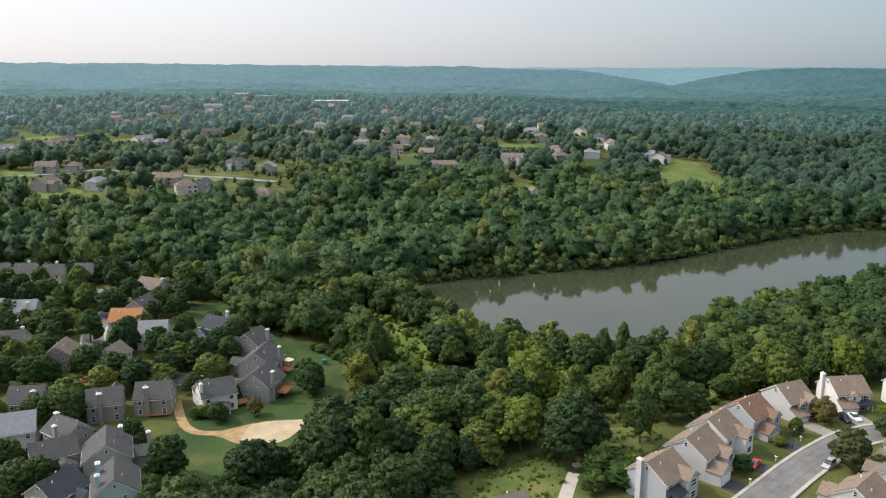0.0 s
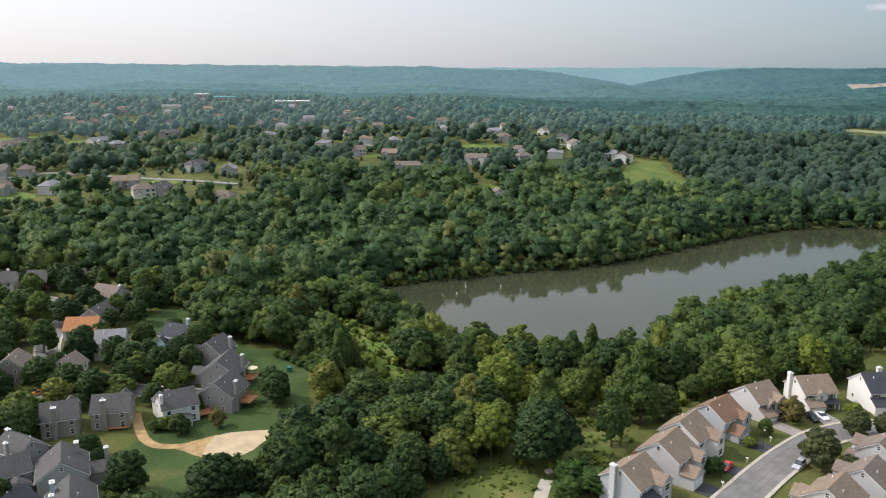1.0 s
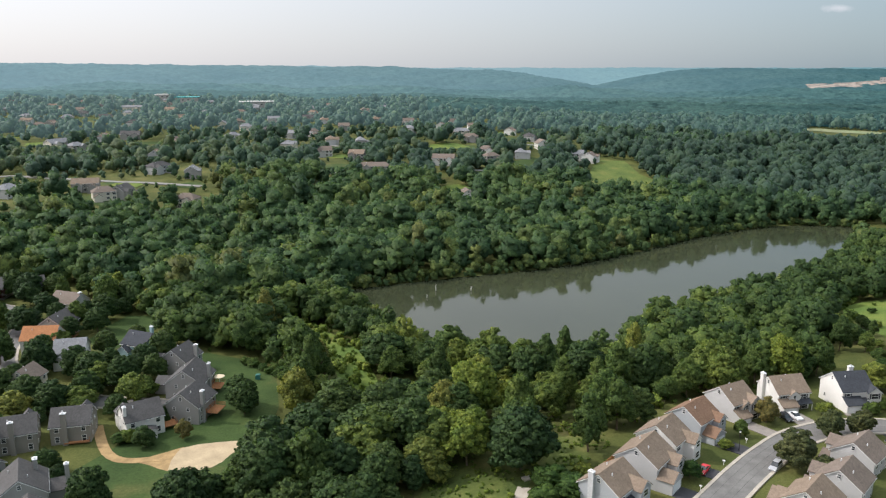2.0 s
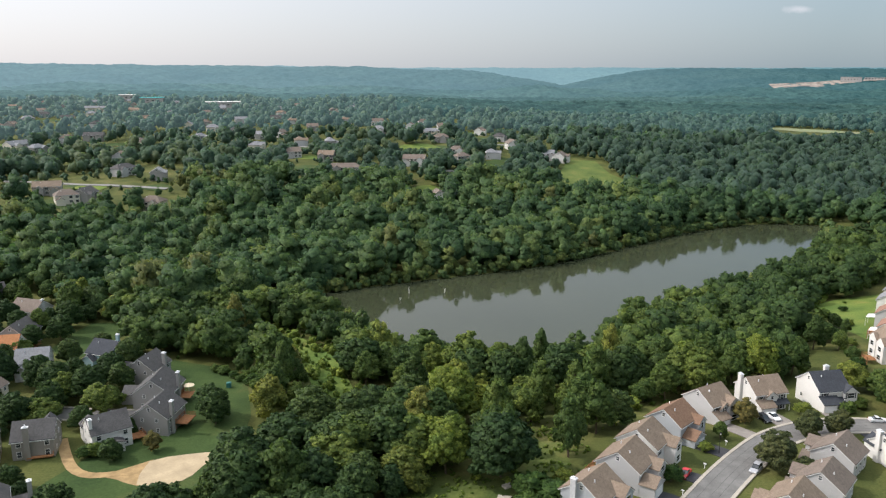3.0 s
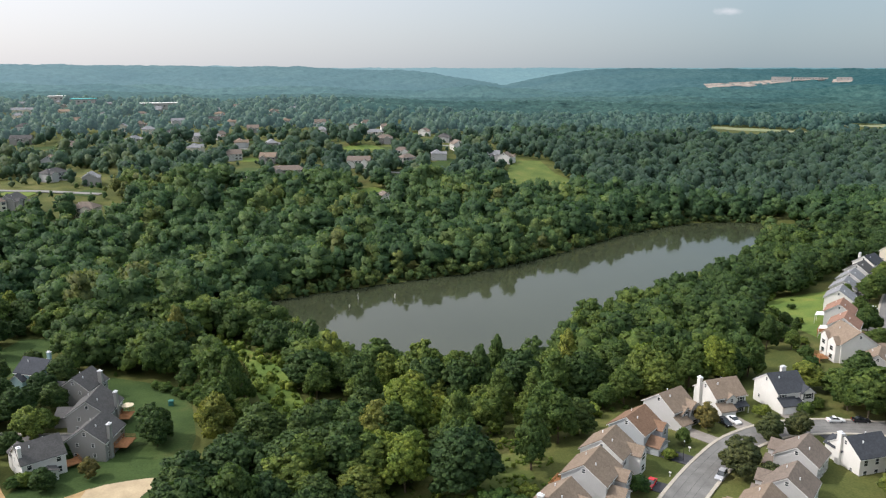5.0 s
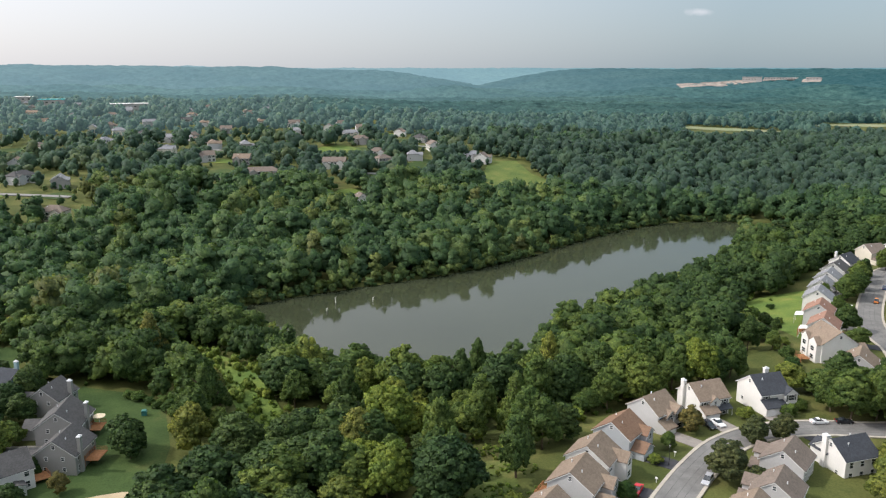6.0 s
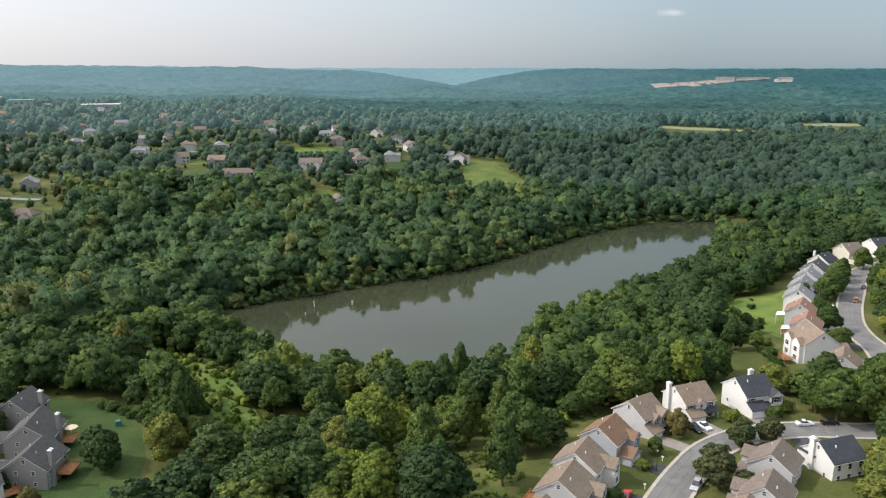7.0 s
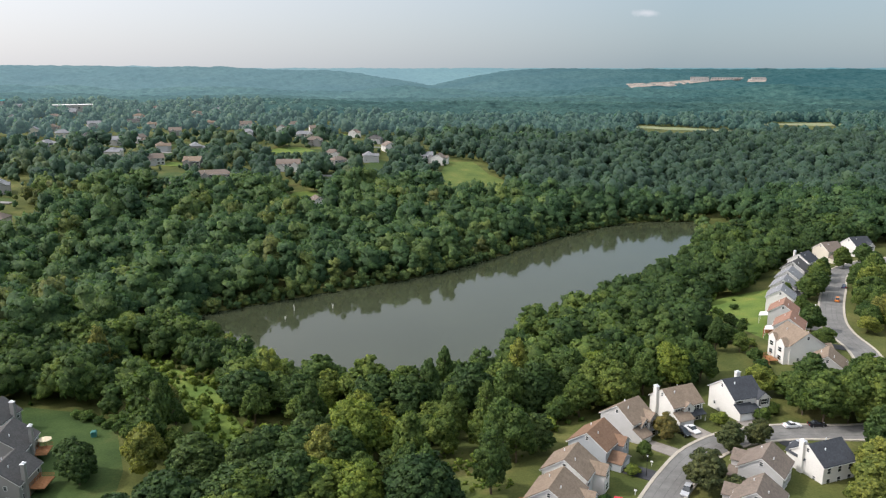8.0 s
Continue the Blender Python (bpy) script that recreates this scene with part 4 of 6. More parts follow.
def car(x, y, ang, paint, label, tall=0.0, length=4.5):
    """A parked car, its nose along local +x."""
    z = z_at(x, y) + 0.18
    top = tagged(new("car"), label, "car", "parked cars")
    top.empty_display_size = 0.3
    top.matrix_basis = pose(x, y, z, 0, 0, ang)
    h, l = 1.42 + tall, length / 2
    side = [(-l, 0.35), (-l + 0.1, 0.2), (l - 0.1, 0.2), (l, 0.4), (l - 0.05, 0.68), (l - 1.2, 0.88), (-l + 0.9, 0.95), (-l + 0.05, 0.9)]
    bm = solid(bmesh.new(), side, "y", -0.88, 0.88)
    bmesh.ops.bevel(bm, geom=bm.edges[:], offset=0.07, segments=2, affect="EDGES", profile=0.6)
    part("body", bm, PAINT[paint], top)
    back = -l + (0.25 if tall > 0.15 else 0.75)
    front_top = l - 2.1
    bm = solid(bmesh.new(), [(back, 0.9), (l - 1.25, 0.86), (front_top, h - 0.06), (back + (0.25 if tall > 0.15 else 0.7), h - 0.06)], "y", -0.78, 0.78)
    for v in bm.verts:
        if v.co.z > 1.1:
            v.co.y *= 0.84
    part("cabin_glass", bm, glass, top, "dark tinted windows")
    bm = box(bmesh.new(), back + (0.3 if tall > 0.15 else 0.75), -0.66, h - 0.065, front_top - 0.05, 0.66, h)
    bmesh.ops.bevel(bm, geom=bm.edges[:], offset=0.025, segments=1, affect="EDGES")
    part("roof", bm, PAINT[paint], top)
    for sx in (l - 0.85, -l + 0.85):
        for sy in (-0.8, 0.8):
            w = share("wheel", TYRE, top, pose(sx, sy, 0.15))
            share("rim", RIM, w, Matrix())
    for sy in (-0.62, 0.62):
        part("headlight", box(bmesh.new(), l - 0.12, sy - 0.2, 0.52, l + 0.005, sy + 0.2, 0.68), lamp_mat, top)
        part("tail_light", box(bmesh.new(), -l - 0.005, sy - 0.2, 0.62, -l + 0.1, sy + 0.2, 0.82), tail_mat, top)
    return top


for x, y, a, c, lab, tall in ((71.6, 165.0, 228, "red", "bright red coupe on a dark driveway", 0.0), (134, 186.0, -10, "white", "white saloon parked at the kerb", 0.0), (140.5, 184.6, -14, "black", "black car parked at the kerb", 0.0),
                              (105.6, 191.5, 275, "black", "black estate car on a concrete driveway", 0.2), (108.6, 192.2, 275, "white", "white hatchback on a concrete driveway", 0.1), (88.8, 165.3, 222, "silver", "silver pickup parked at the kerb", 0.3),
                              (128.3, 177.0, 5, "silver", "silver car parked on a driveway", 0.0), (214.5, 268.5, 40, "white", "white van beside a lawn", 0.45), (229.5, 273, 45, "orange", "tan box truck in the street", 0.5),
                              (189, 215, 100, "red", "red car parked by the street", 0.1), (184.5, 207, 120, "red", "bright red van parked by the street", 0.3), (-82.5, 242.5, 60, "white", "white car in a shaded driveway", 0.1),
                              (-153, 322, 20, "white", "white car under street trees", 0.1), (-110, 227.5, 30, "orange", "small orange car on a drive", 0.0), (-100, 170.5, 60, "white", "white van beside a house", 0.4),
                              (-106, 166, 60, "black", "dark car beside a house", 0.1), (247, 288, 45, "blue", "dark blue car in the street", 0.1), (-92, 234, 20, "silver", "silver car in a shaded street", 0.1), (96, 155, 220, "black", "dark car beside a garden", 0.1)):
    car(x, y, a, c, lab, tall)


def parasol(x, y, z, mat, label):
    top = tagged(new("parasol"), label, "parasol")
    top.empty_display_size = 0.2
    top.matrix_basis = pose(x, y, z)
    bm = bmesh.new()
    bmesh.ops.create_cone(bm, cap_ends=True, segments=8, radius1=0.04, radius2=0.04, depth=2.5, matrix=pose(0, 0, 1.25))
    part("pole", bm, trim_mat, top)
    bm = bmesh.new()
    bmesh.ops.create_cone(bm, cap_ends=True, segments=8, radius1=1.7, radius2=0.05, depth=0.7, matrix=pose(0, 0, 2.5))
    part("canopy", bm, mat, top)


red_canvas = plain("red_canvas", (0.5, 0.03, 0.04), 0.8, 0.2, 0.05, 1)
parasol(-49.2, 236.5, z_at(-49.2, 236.5) + 1.8, cream_canvas, "open cream parasol on a raised deck")
parasol(-104, 297, z_at(-104, 297) + 0.9, red_canvas, "open red parasol on a rear deck")


def awning(x, y, ang, z, w, d, label):
    """A sloping canvas roof on two posts, behind a house (local +y)."""
    top = tagged(new("awning"), label, "awning")
    top.empty_display_size = 0.2
    top.matrix_basis = pose(x, y, z_at(x, y) + z, 0, 0, ang)
    part("canopy", solid(bmesh.new(), [(0, 0.3), (d, -0.25), (d, -0.4), (d - 0.05, -0.4), (d - 0.05, -0.3), (0, 0.2)], "x", -w / 2, w / 2), canvas, top)
    for sx in (-w / 2 + 0.1, w / 2 - 0.1):
        part("post", box(bmesh.new(), sx - 0.05, d - 0.15, -5.0, sx + 0.05, d - 0.05, -0.3), trim_mat, top)


awning(189.0, 262.6, 45, 3.4, 5, 3.4, "white canvas awning over a rear deck")
awning(178.3, 247.0, 45, 3.4, 4.5, 3.0, "white canvas awning over a timber deck")
awning(-157.5, 281.8, 190, 2.8, 6, 3.2, "white awning behind a pale-roofed house")

teal_mat = plain("teal_plastic", (0.04, 0.16, 0.15), 0.5, 0.4, 0.1, 3)
bin_top = tagged(new("garden_bin"), "dark teal plastic compost bin on a lawn", "bin")
bin_top.matrix_basis = pose(-39, 244.5, z_at(-39, 244.5))
part("body", box(bmesh.new(), -0.7, -0.6, 0, 0.7, 0.6, 1.3), teal_mat, bin_top)
part("lid", solid(bmesh.new(), [(-0.8, 1.3), (0.8, 1.3), (0.5, 1.6), (-0.5, 1.6)], "y", -0.7, 0.7), teal_mat, bin_top)


# guessed pale snags, added where white marks lie on the shallow water
snag_wood = plain("pale_snag_wood", (0.62, 0.6, 0.56), 0.9, 0.2, 0.15, 2.0)


def snag(x, y, tall, seed):
    g = random.Random(seed)
    bm = bmesh.new()

    def limb(a, b, r0, r1):
        w = (b - a).normalized()
        u = w.orthogonal().normalized()
        v = w.cross(u)
        rings = [[bm.verts.new(p + (u * math.cos(k * 1.0472) + v * math.sin(k * 1.0472)) * r) for k in range(6)] for p, r in ((a, r0), ((a + b) / 2 + u * 0.12 * g.uniform(-1, 1), (r0 + r1) / 2), (b, r1))]
        for p, q in zip(rings, rings[1:]):
            for k in range(6):
                bm.faces.new((p[k], p[(k + 1) % 6], q[(k + 1) % 6], q[k]))
        bm.faces.new(rings[-1])

    top = Vector((g.uniform(-0.5, 0.5), g.uniform(-0.5, 0.5), tall))
    limb(Vector((0, 0, -2.5)), top, 0.3, 0.1)
    for k in range(7):
        a, at = k * 2.1 + g.uniform(-0.4, 0.4), top * (0.3 + 0.1 * k)
        limb(at, at + Vector((math.cos(a) * 0.5, math.sin(a) * 0.5, 0.8)) * g.uniform(0.5, 1.1), 0.1, 0.03)
    ob = part("guessed_snag", bm, snag_wood, None)
    ob.matrix_basis = pose(x, y, 0.0)
    tagged(ob, "pale leafless snag added at white marks on shallow water", "dead tree", "dead trees in the lake")


snag(27.0, 361.5, 2.6, 1)
snag(43.0, 359.9, 1.7, 2)
snag(22.0, 350.3, 0.9, 3)

# more garden and street things
def slab(x, y, ang, w, d, h, label):
    bm = box(bmesh.new(), -w / 2, -d / 2, -0.3, w / 2, d / 2, h)
    bmesh.ops.bevel(bm, geom=bm.edges[:], offset=0.06, segments=1, affect="EDGES")
    s = part("utility_cover", bm, concrete, None)
    s.matrix_basis = pose(x, y, z_at(x, y), 0, 0, ang)
    tagged(s, label, "utility cover")


slab(31.5, 167.5, 20, 2.2, 1.6, 0.5, "pale concrete utility cover beside a path")
slab(34.2, 166.0, 10, 1.6, 1.2, 0.45, "small pale concrete cover in the grass")


def street_lamp(x, y, ang):
    top = tagged(new("street_lamp"), "dark metal street lamp at the kerb", "lamp", "street lamps")
    top.empty_display_size = 0.3
    top.matrix_basis = pose(x, y, z_at(x, y) + 0.15, 0, 0, ang)
    bm = bmesh.new()
    bmesh.ops.create_cone(bm, cap_ends=True, segments=10, radius1=0.09, radius2=0.05, depth=4.6, matrix=pose(0, 0, 2.3))
    part("pole", bm, tyre_mat, top)
    bm = bmesh.new()
    bmesh.ops.create_cone(bm, cap_ends=True, segments=10, radius1=0.12, radius2=0.24, depth=0.5, matrix=pose(0, 0, 4.85))
    part("lantern", bm, lamp_mat, top)
    bm = bmesh.new()
    bmesh.ops.create_cone(bm, cap_ends=True, segments=10, radius1=0.28, radius2=0.04, depth=0.25, matrix=pose(0, 0, 5.2))
    part("cap", bm, tyre_mat, top)


for x, y in ((84.5, 174.5), (127, 190.2)):
    street_lamp(x, y, 0)


def mailbox(x, y, ang):
    top = tagged(new("mailbox"), "white mailbox on a post at the kerb", "mailbox", "mailboxes")
    top.empty_display_size = 0.2
    top.matrix_basis = pose(x, y, z_at(x, y) + 0.2, 0, 0, ang)
    part("post", box(bmesh.new(), -0.05, -0.05, 0, 0.05, 0.05, 1.05), trim_mat, top)
    bm = solid(bmesh.new(), [(-0.13, 1.0), (0.13, 1.0), (0.13, 1.2), (0.07, 1.3), (-0.07, 1.3), (-0.13, 1.2)], "y", -0.28, 0.28)
    part("box", bm, trim_mat, top)


for x, y in ((77.5, 167.5), (88.0, 178.0), (67.5, 157.0)):
    mailbox(x, y, 40)

# ---------------------------------------------------------------- trees
def ico_data():
    bm = bmesh.new()
    bmesh.ops.create_icosphere(bm, subdivisions=1, radius=1)
    v = np.array([p.co[:] for p in bm.verts])
    f = np.array([[q.index for q in g.verts] for g in bm.faces])
    bm.free()
    return v, f


ICO_V, ICO_F = ico_data()


def scattered(g, points, gap, most):
    """Indices of points that keep their distance from one another."""
    keep = []
    for i in g.permutation(len(points)):
        if len(keep) == most:
            break
        if not keep or np.min(((points[keep] - points[i]) ** 2).sum(1)) > gap * gap:
            keep.append(i)
    return np.array(keep)


def crown(seed, clumps, clump, leaves, leaf, wide=1.0, tall=1.0, point=0.0, cores=8, own=0.8):
    """A leafy crown of unit height, its foot at z 0: a few uneven masses set all over with clumps of leaves, and loose leaf sprays. Vertices, triangles, normals."""
    g = np.random.RandomState(seed)
    cs, rs = [(0.0, 0.0, 0.5)], [0.31 * (1 - 0.25 * point)]
    for i in range(6):
        a, u = i * 2.4 + g.uniform(-0.4, 0.4), i / 5
        reach = g.uniform(0.2, 0.33) * (1 - 0.75 * point * u) * (1 - 0.45 * u)
        cs.append((math.cos(a) * reach, math.sin(a) * reach, 0.28 + 0.44 * u + g.uniform(-0.05, 0.05)))
        rs.append(g.uniform(0.16, 0.25) * (1 - 0.5 * point * u))
    cs.append((g.uniform(-0.06, 0.06), g.uniform(-0.06, 0.06), 0.8))
    rs.append(0.17 - 0.06 * point)
    cs, rs = np.array(cs) * np.array([wide, wide, tall]), np.array(rs)
    mid = np.array([0, 0, 0.42 * tall])
    V, F, N, k = [], [], [], 0

    def shade(p, d, own):
        """Leaves catch the light partly as the whole crown does, partly as their clump does."""
        o = p - mid
        o = o / np.maximum(np.linalg.norm(o, axis=1), 1e-6)[:, None] * 0.42 + d * own
        return o / np.maximum(np.linalg.norm(o, axis=1), 1e-6)[:, None]

    for c, r in sorted(zip(cs.tolist(), rs.tolist()), key=lambda m: -m[1])[:cores]:
        p = np.array(c) + ICO_V * r * (0.9 if clumps else 1.05) * (1 + g.uniform(-0.14, 0.14, (len(ICO_V), 1)))
        V.append(p)
        N.append(shade(p, ICO_V, 0.3))
        F.append(ICO_F + k)
        k += len(ICO_V)
    pts, out = [], []
    for c, r in zip(cs, rs):
        d = g.normal(size=(int(clumps * 9 * r * r / (rs ** 2).sum()) + 8, 3))
        d /= np.linalg.norm(d, axis=1)[:, None]
        d = d[d[:, 2] > -0.5]
        p = c + d * r * g.uniform(0.9, 1.08, (len(d), 1))
        clear = (np.linalg.norm(p[:, None] - cs[None], axis=2) / rs[None] > 0.86).all(1)
        pts.append(p[clear])
        out.append(d[clear])
    pts, out = np.concatenate(pts), np.concatenate(out)
    if clumps:
        at = scattered(g, pts, clump * 0.85, clumps)
        pts, out = pts[at], out[at]
        size = clump * g.uniform(0.6, 1.35, len(pts))
    else:
        pts, size = cs, rs
        out = np.tile((0.0, 0.0, 0.3), (len(cs), 1))
    for p, d, r in zip(pts, out, size) if clumps else ():
        turn = np.array(Euler(g.uniform(0, 6.283, 3)).to_matrix())
        v = (ICO_V * (1 + g.uniform(-0.28, 0.28, (len(ICO_V), 1)))) @ turn
        v = p + v * r * np.array([1, 1, 0.72])
        V.append(v)
        N.append(shade(v, (v - p) / r * 0.7 + d * 0.4, own * 0.62))
        F.append(ICO_F + k)
        k += len(ICO_V)
    if leaves:
        w = g.choice(len(pts), leaves, p=size ** 2 / (size ** 2).sum())
        d = g.normal(size=(leaves, 3)) + out[w] * 0.9 + np.array([0, 0, 0.3])
        d /= np.linalg.norm(d, axis=1)[:, None]
        p = pts[w] + d * (size[w] * g.uniform(0.85, 1.3, leaves))[:, None] * np.array([1, 1, 0.75])
        nor = d + g.normal(scale=0.55, size=(leaves, 3)) + np.array([0, 0, 0.25])
        nor /= np.linalg.norm(nor, axis=1)[:, None]
        t1 = np.cross(nor, g.normal(size=(leaves, 3)))
        t1 /= np.linalg.norm(t1, axis=1)[:, None]
        t2 = np.cross(nor, t1)
        z = leaf * g.uniform(0.55, 1.4, (leaves, 1))
        N.append(np.repeat(shade(p, d * 0.5 + nor * 0.7, own), 4, axis=0))
        V.append(np.stack([p + t1 * z, p + t2 * z * 0.75 + nor * z * 0.25, p - t1 * z, p - t2 * z * 0.75 - nor * z * 0.3], 1).reshape(-1, 3))
        q = np.arange(leaves)[:, None] * 4 + k
        F += [np.concatenate([q, q + 1, q + 2], 1), np.concatenate([q, q + 2, q + 3], 1)]
    return np.concatenate(V), np.concatenate(F), np.concatenate(N)


def trunk_mesh(seed, tall, name):
    """A tapered trunk with five limbs; the crown's foot is at 0.22 of its height."""
    g = random.Random(seed)
    bm = bmesh.new()

    def limb(a, b, r0, r1, n=6):
        w = (b - a).normalized()
        u = w.orthogonal().normalized()
        v = w.cross(u)
        rings = []
        for p, r in ((a, r0), ((a + b) / 2 + u * (b - a).length * 0.05, (r0 + r1) / 2), (b, r1)):
            rings.append([bm.verts.new(p + (u * math.cos(6.2832 * k / n) + v * math.sin(6.2832 * k / n)) * r) for k in range(n)])
        for x, y in zip(rings, rings[1:]):
            for k in range(n):
                bm.faces.new((x[k], x[(k + 1) % n], y[(k + 1) % n], y[k]))

    limb(Vector((0, 0, -0.6)), Vector((g.uniform(-0.3, 0.3), g.uniform(-0.3, 0.3), tall * 0.7)), 0.034 * tall * 0.6, 0.006 * tall)
    for k in range(5):
        a, z = k * 1.26 + g.uniform(-0.3, 0.3), tall * (0.2 + 0.08 * k)
        limb(Vector((0, 0, z)), Vector((math.cos(a) * tall * 0.2, math.sin(a) * tall * 0.2, z + tall * 0.2)), 0.012 * tall, 0.004 * tall, 5)
    me = bpy.data.meshes.new(name)
    bm.to_mesh(me)
    bm.free()
    me.materials.append(bark)
    return me


def make_tree(seed, clumps, leaves, leaf, wide, tall, point, mat, label):
    """One tree of 10 m, crown over trunk, far from the place; the others are copies of it."""
    v, f, n = crown(seed, clumps, 0.72 / math.sqrt(clumps), leaves, leaf / 10, 1, 1, point, 8, 1.0)
    v = v * np.array([10 * wide, 10 * wide, 10 * tall * 0.86]) + np.array([0, 0, 10 * tall * 0.08])
    t = new("tree", trunk_mesh(seed, 10 * tall, "trunk"))
    c = new("crown", mesh_from("crown", v, f, mat, normals=n))
    c.parent = t
    return tagged(t, label, "tree")


KINDS = [(1, 120, 3400, 0.29, 0.95, 1.2, 0.15), (2, 130, 3600, 0.29, 1.12, 1.12, 0.05), (3, 110, 3200, 0.27, 0.8, 1.32, 0.35), (4, 130, 3600, 0.29, 1.25, 1.0, 0.1), (5, 100, 3000, 0.27, 0.72, 1.38, 0.7)]
TREE_LABEL = ["broad leafy deciduous tree with a rounded crown", "wide-crowned mature shade tree in full leaf", "tall slender broadleaf tree in full leaf", "low spreading broadleaf tree in full leaf", "narrow pointed leafy tree"]
PROTO = [make_tree(*k, leaf_own, lab) for k, lab in zip(KINDS, TREE_LABEL)]
PROTO_RED = make_tree(7, 60, 1700, 0.28, 1.0, 0.95, 0.1, leaf_red, "small dark red-leaved ornamental tree")
PROTO_LIME = make_tree(6, 120, 3400, 0.29, 1.05, 1.2, 0.1, leaf_lime, "yellow-green broadleaf tree in full leaf")
PROTO_DARK = make_tree(10, 120, 3400, 0.29, 1.1, 1.1, 0.1, leaf_dark, "dark green broadleaf tree in full leaf")
PROTO_GOLD = make_tree(8, 60, 1700, 0.28, 0.9, 1.0, 0.1, leaf_gold, "small yellowing tree on a lawn")
PROTO_SHRUB = make_tree(9, 50, 1300, 0.36, 1.2, 0.8, 0.0, leaf_shrub_own, "rounded garden shrub beside a house")
PROTO_OLIVE = make_tree(11, 120, 3400, 0.29, 1.15, 1.05, 0.05, leaf_olive, "dark olive-leaved street tree beside a kerb")
PROTO_YELLOW = make_tree(12, 120, 3400, 0.29, 1.2, 0.95, 0.05, leaf_yellow, "yellow-olive broadleaf tree in a garden")
placed = {}


def plant(proto, x, y, s, group, turn=None):
    g = random.Random(int(x * 31 + y * 17))
    z = z_at(x, y) - 0.15
    m = pose(x, y, z, g.uniform(-3, 3), g.uniform(-3, 3), g.uniform(0, 360) if turn is None else turn)
    if proto not in placed:
        placed[proto] = 1
        proto.scale = (s, s, s)
        proto.matrix_basis = m @ Matrix.Diagonal((s, s, s * g.uniform(0.9, 1.1), 1))
        return tagged(proto, group=group)
    t = copy_thing(proto, m)
    t.scale = (s, s, s * g.uniform(0.9, 1.12))
    return tagged(t, group=group)


# garden and street trees: x, y, size in tens of metres, kind
YARD = [(-80, 186, 0.8, 3), (-100, 194, 1.3, 1), (-106, 192, 1.2, 3), (-118, 190, 1.3, 0), (-130, 206, 1.2, 1), (-96, 160, 1.2, 1), (-104, 166, 1.3, 3), (-62, 151, 1.0, 3), (-92, 222, 1.2, 0), (-101, 226, 1.3, 1), (-86, 230, 1.15, 1), (-78, 238, 1.3, 0), (-72, 228, 1.2, 1), (-88, 243, 1.25, 0), (-96, 250, 1.2, 1), (-107, 252, 1.3, 0), (-76, 255, 1.1, 1), (-72, 262, 1.1, 3), (-70, 245, 1.0, 0), (-110, 262, 1.2, 1), (-124, 262, 1.4, 0), (-133, 252, 1.3, 1), (-138, 268, 1.3, 0), (-146, 272, 1.3, 3)]
YARD += [(-128, 292, 1.5, 3), (-140, 296, 1.4, 0), (-152, 305, 1.4, 1), (-165, 312, 1.3, 3), (-174, 330, 1.2, 0), (-160, 334, 1.2, 1), (-146, 340, 1.4, 0), (-142, 330, 1.2, 3), (-128, 312, 1.2, 0), (-108, 318, 1.5, 0), (-100, 324, 1.4, 2), (-104, 306, 1.2, 0), (-92, 268, 1.0, 3), (-134, 233, 1.2, 0), (-142, 236, 1.3, 1), (-120, 224, 1.1, 1), (-140, 222, 1.3, 0), (-155, 262, 1.2, 1), (-168, 270, 1.3, 0), (-182, 300, 1.3, 1), (-178, 316, 1.3, 0), (-190, 328, 1.3, 3), (-196, 316, 1.2, 1), (-110, 275, 0.9, 3)]
YARD += [(-40.5, 222, 1.15, 3), (-39, 217, 1.0, 3), (-61, 198.5, 0.75, 3), (88.5, 182.5, 0.55, 0), (71.5, 173.0, 0.5, 1), (147, 200, 1.2, 3), (156, 204, 1.3, 1), (142, 208, 1.0, 3), (144, 166, 1.5, 0), (152, 163, 1.5, 1), (166, 190, 1.5, 1), (176, 195, 1.5, 3), (184, 199, 1.4, 0), (160, 184, 1.3, 3), (166, 199, 1.2, 0), (174, 203, 1.1, 1), (166, 186, 1.2, 1), (184, 231, 0.9, 3), (193.5, 246.5, 1.1, 1), (203, 262, 0.9, 0)]
YARD += [(222, 280, 1.25, 1), (229, 283, 1.2, 0), (236, 290, 1.1, 1), (213, 283, 0.9, 0), (247, 302, 1.2, 1), (256, 310, 1.0, 0), (226, 248, 1.3, 1), (232, 256, 1.3, 0), (240, 266, 1.4, 3), (248, 276, 1.5, 1), (236, 244, 1.3, 3), (219.5, 250, 0.95, 0), (231, 262, 1.0, 1), (239.5, 272, 1.0, 0), (211, 239.5, 0.85, 3), (216, 243, 1.0, 1), (250, 284, 1.1, 1), (258, 292, 1.0, 0), (262, 290, 1.4, 0), (270, 296, 1.3, 1), (222, 238, 1.2, 0), (286, 318, 1.2, 1), (262, 282, 1.2, 3), (275, 318, 1.2, 0)]
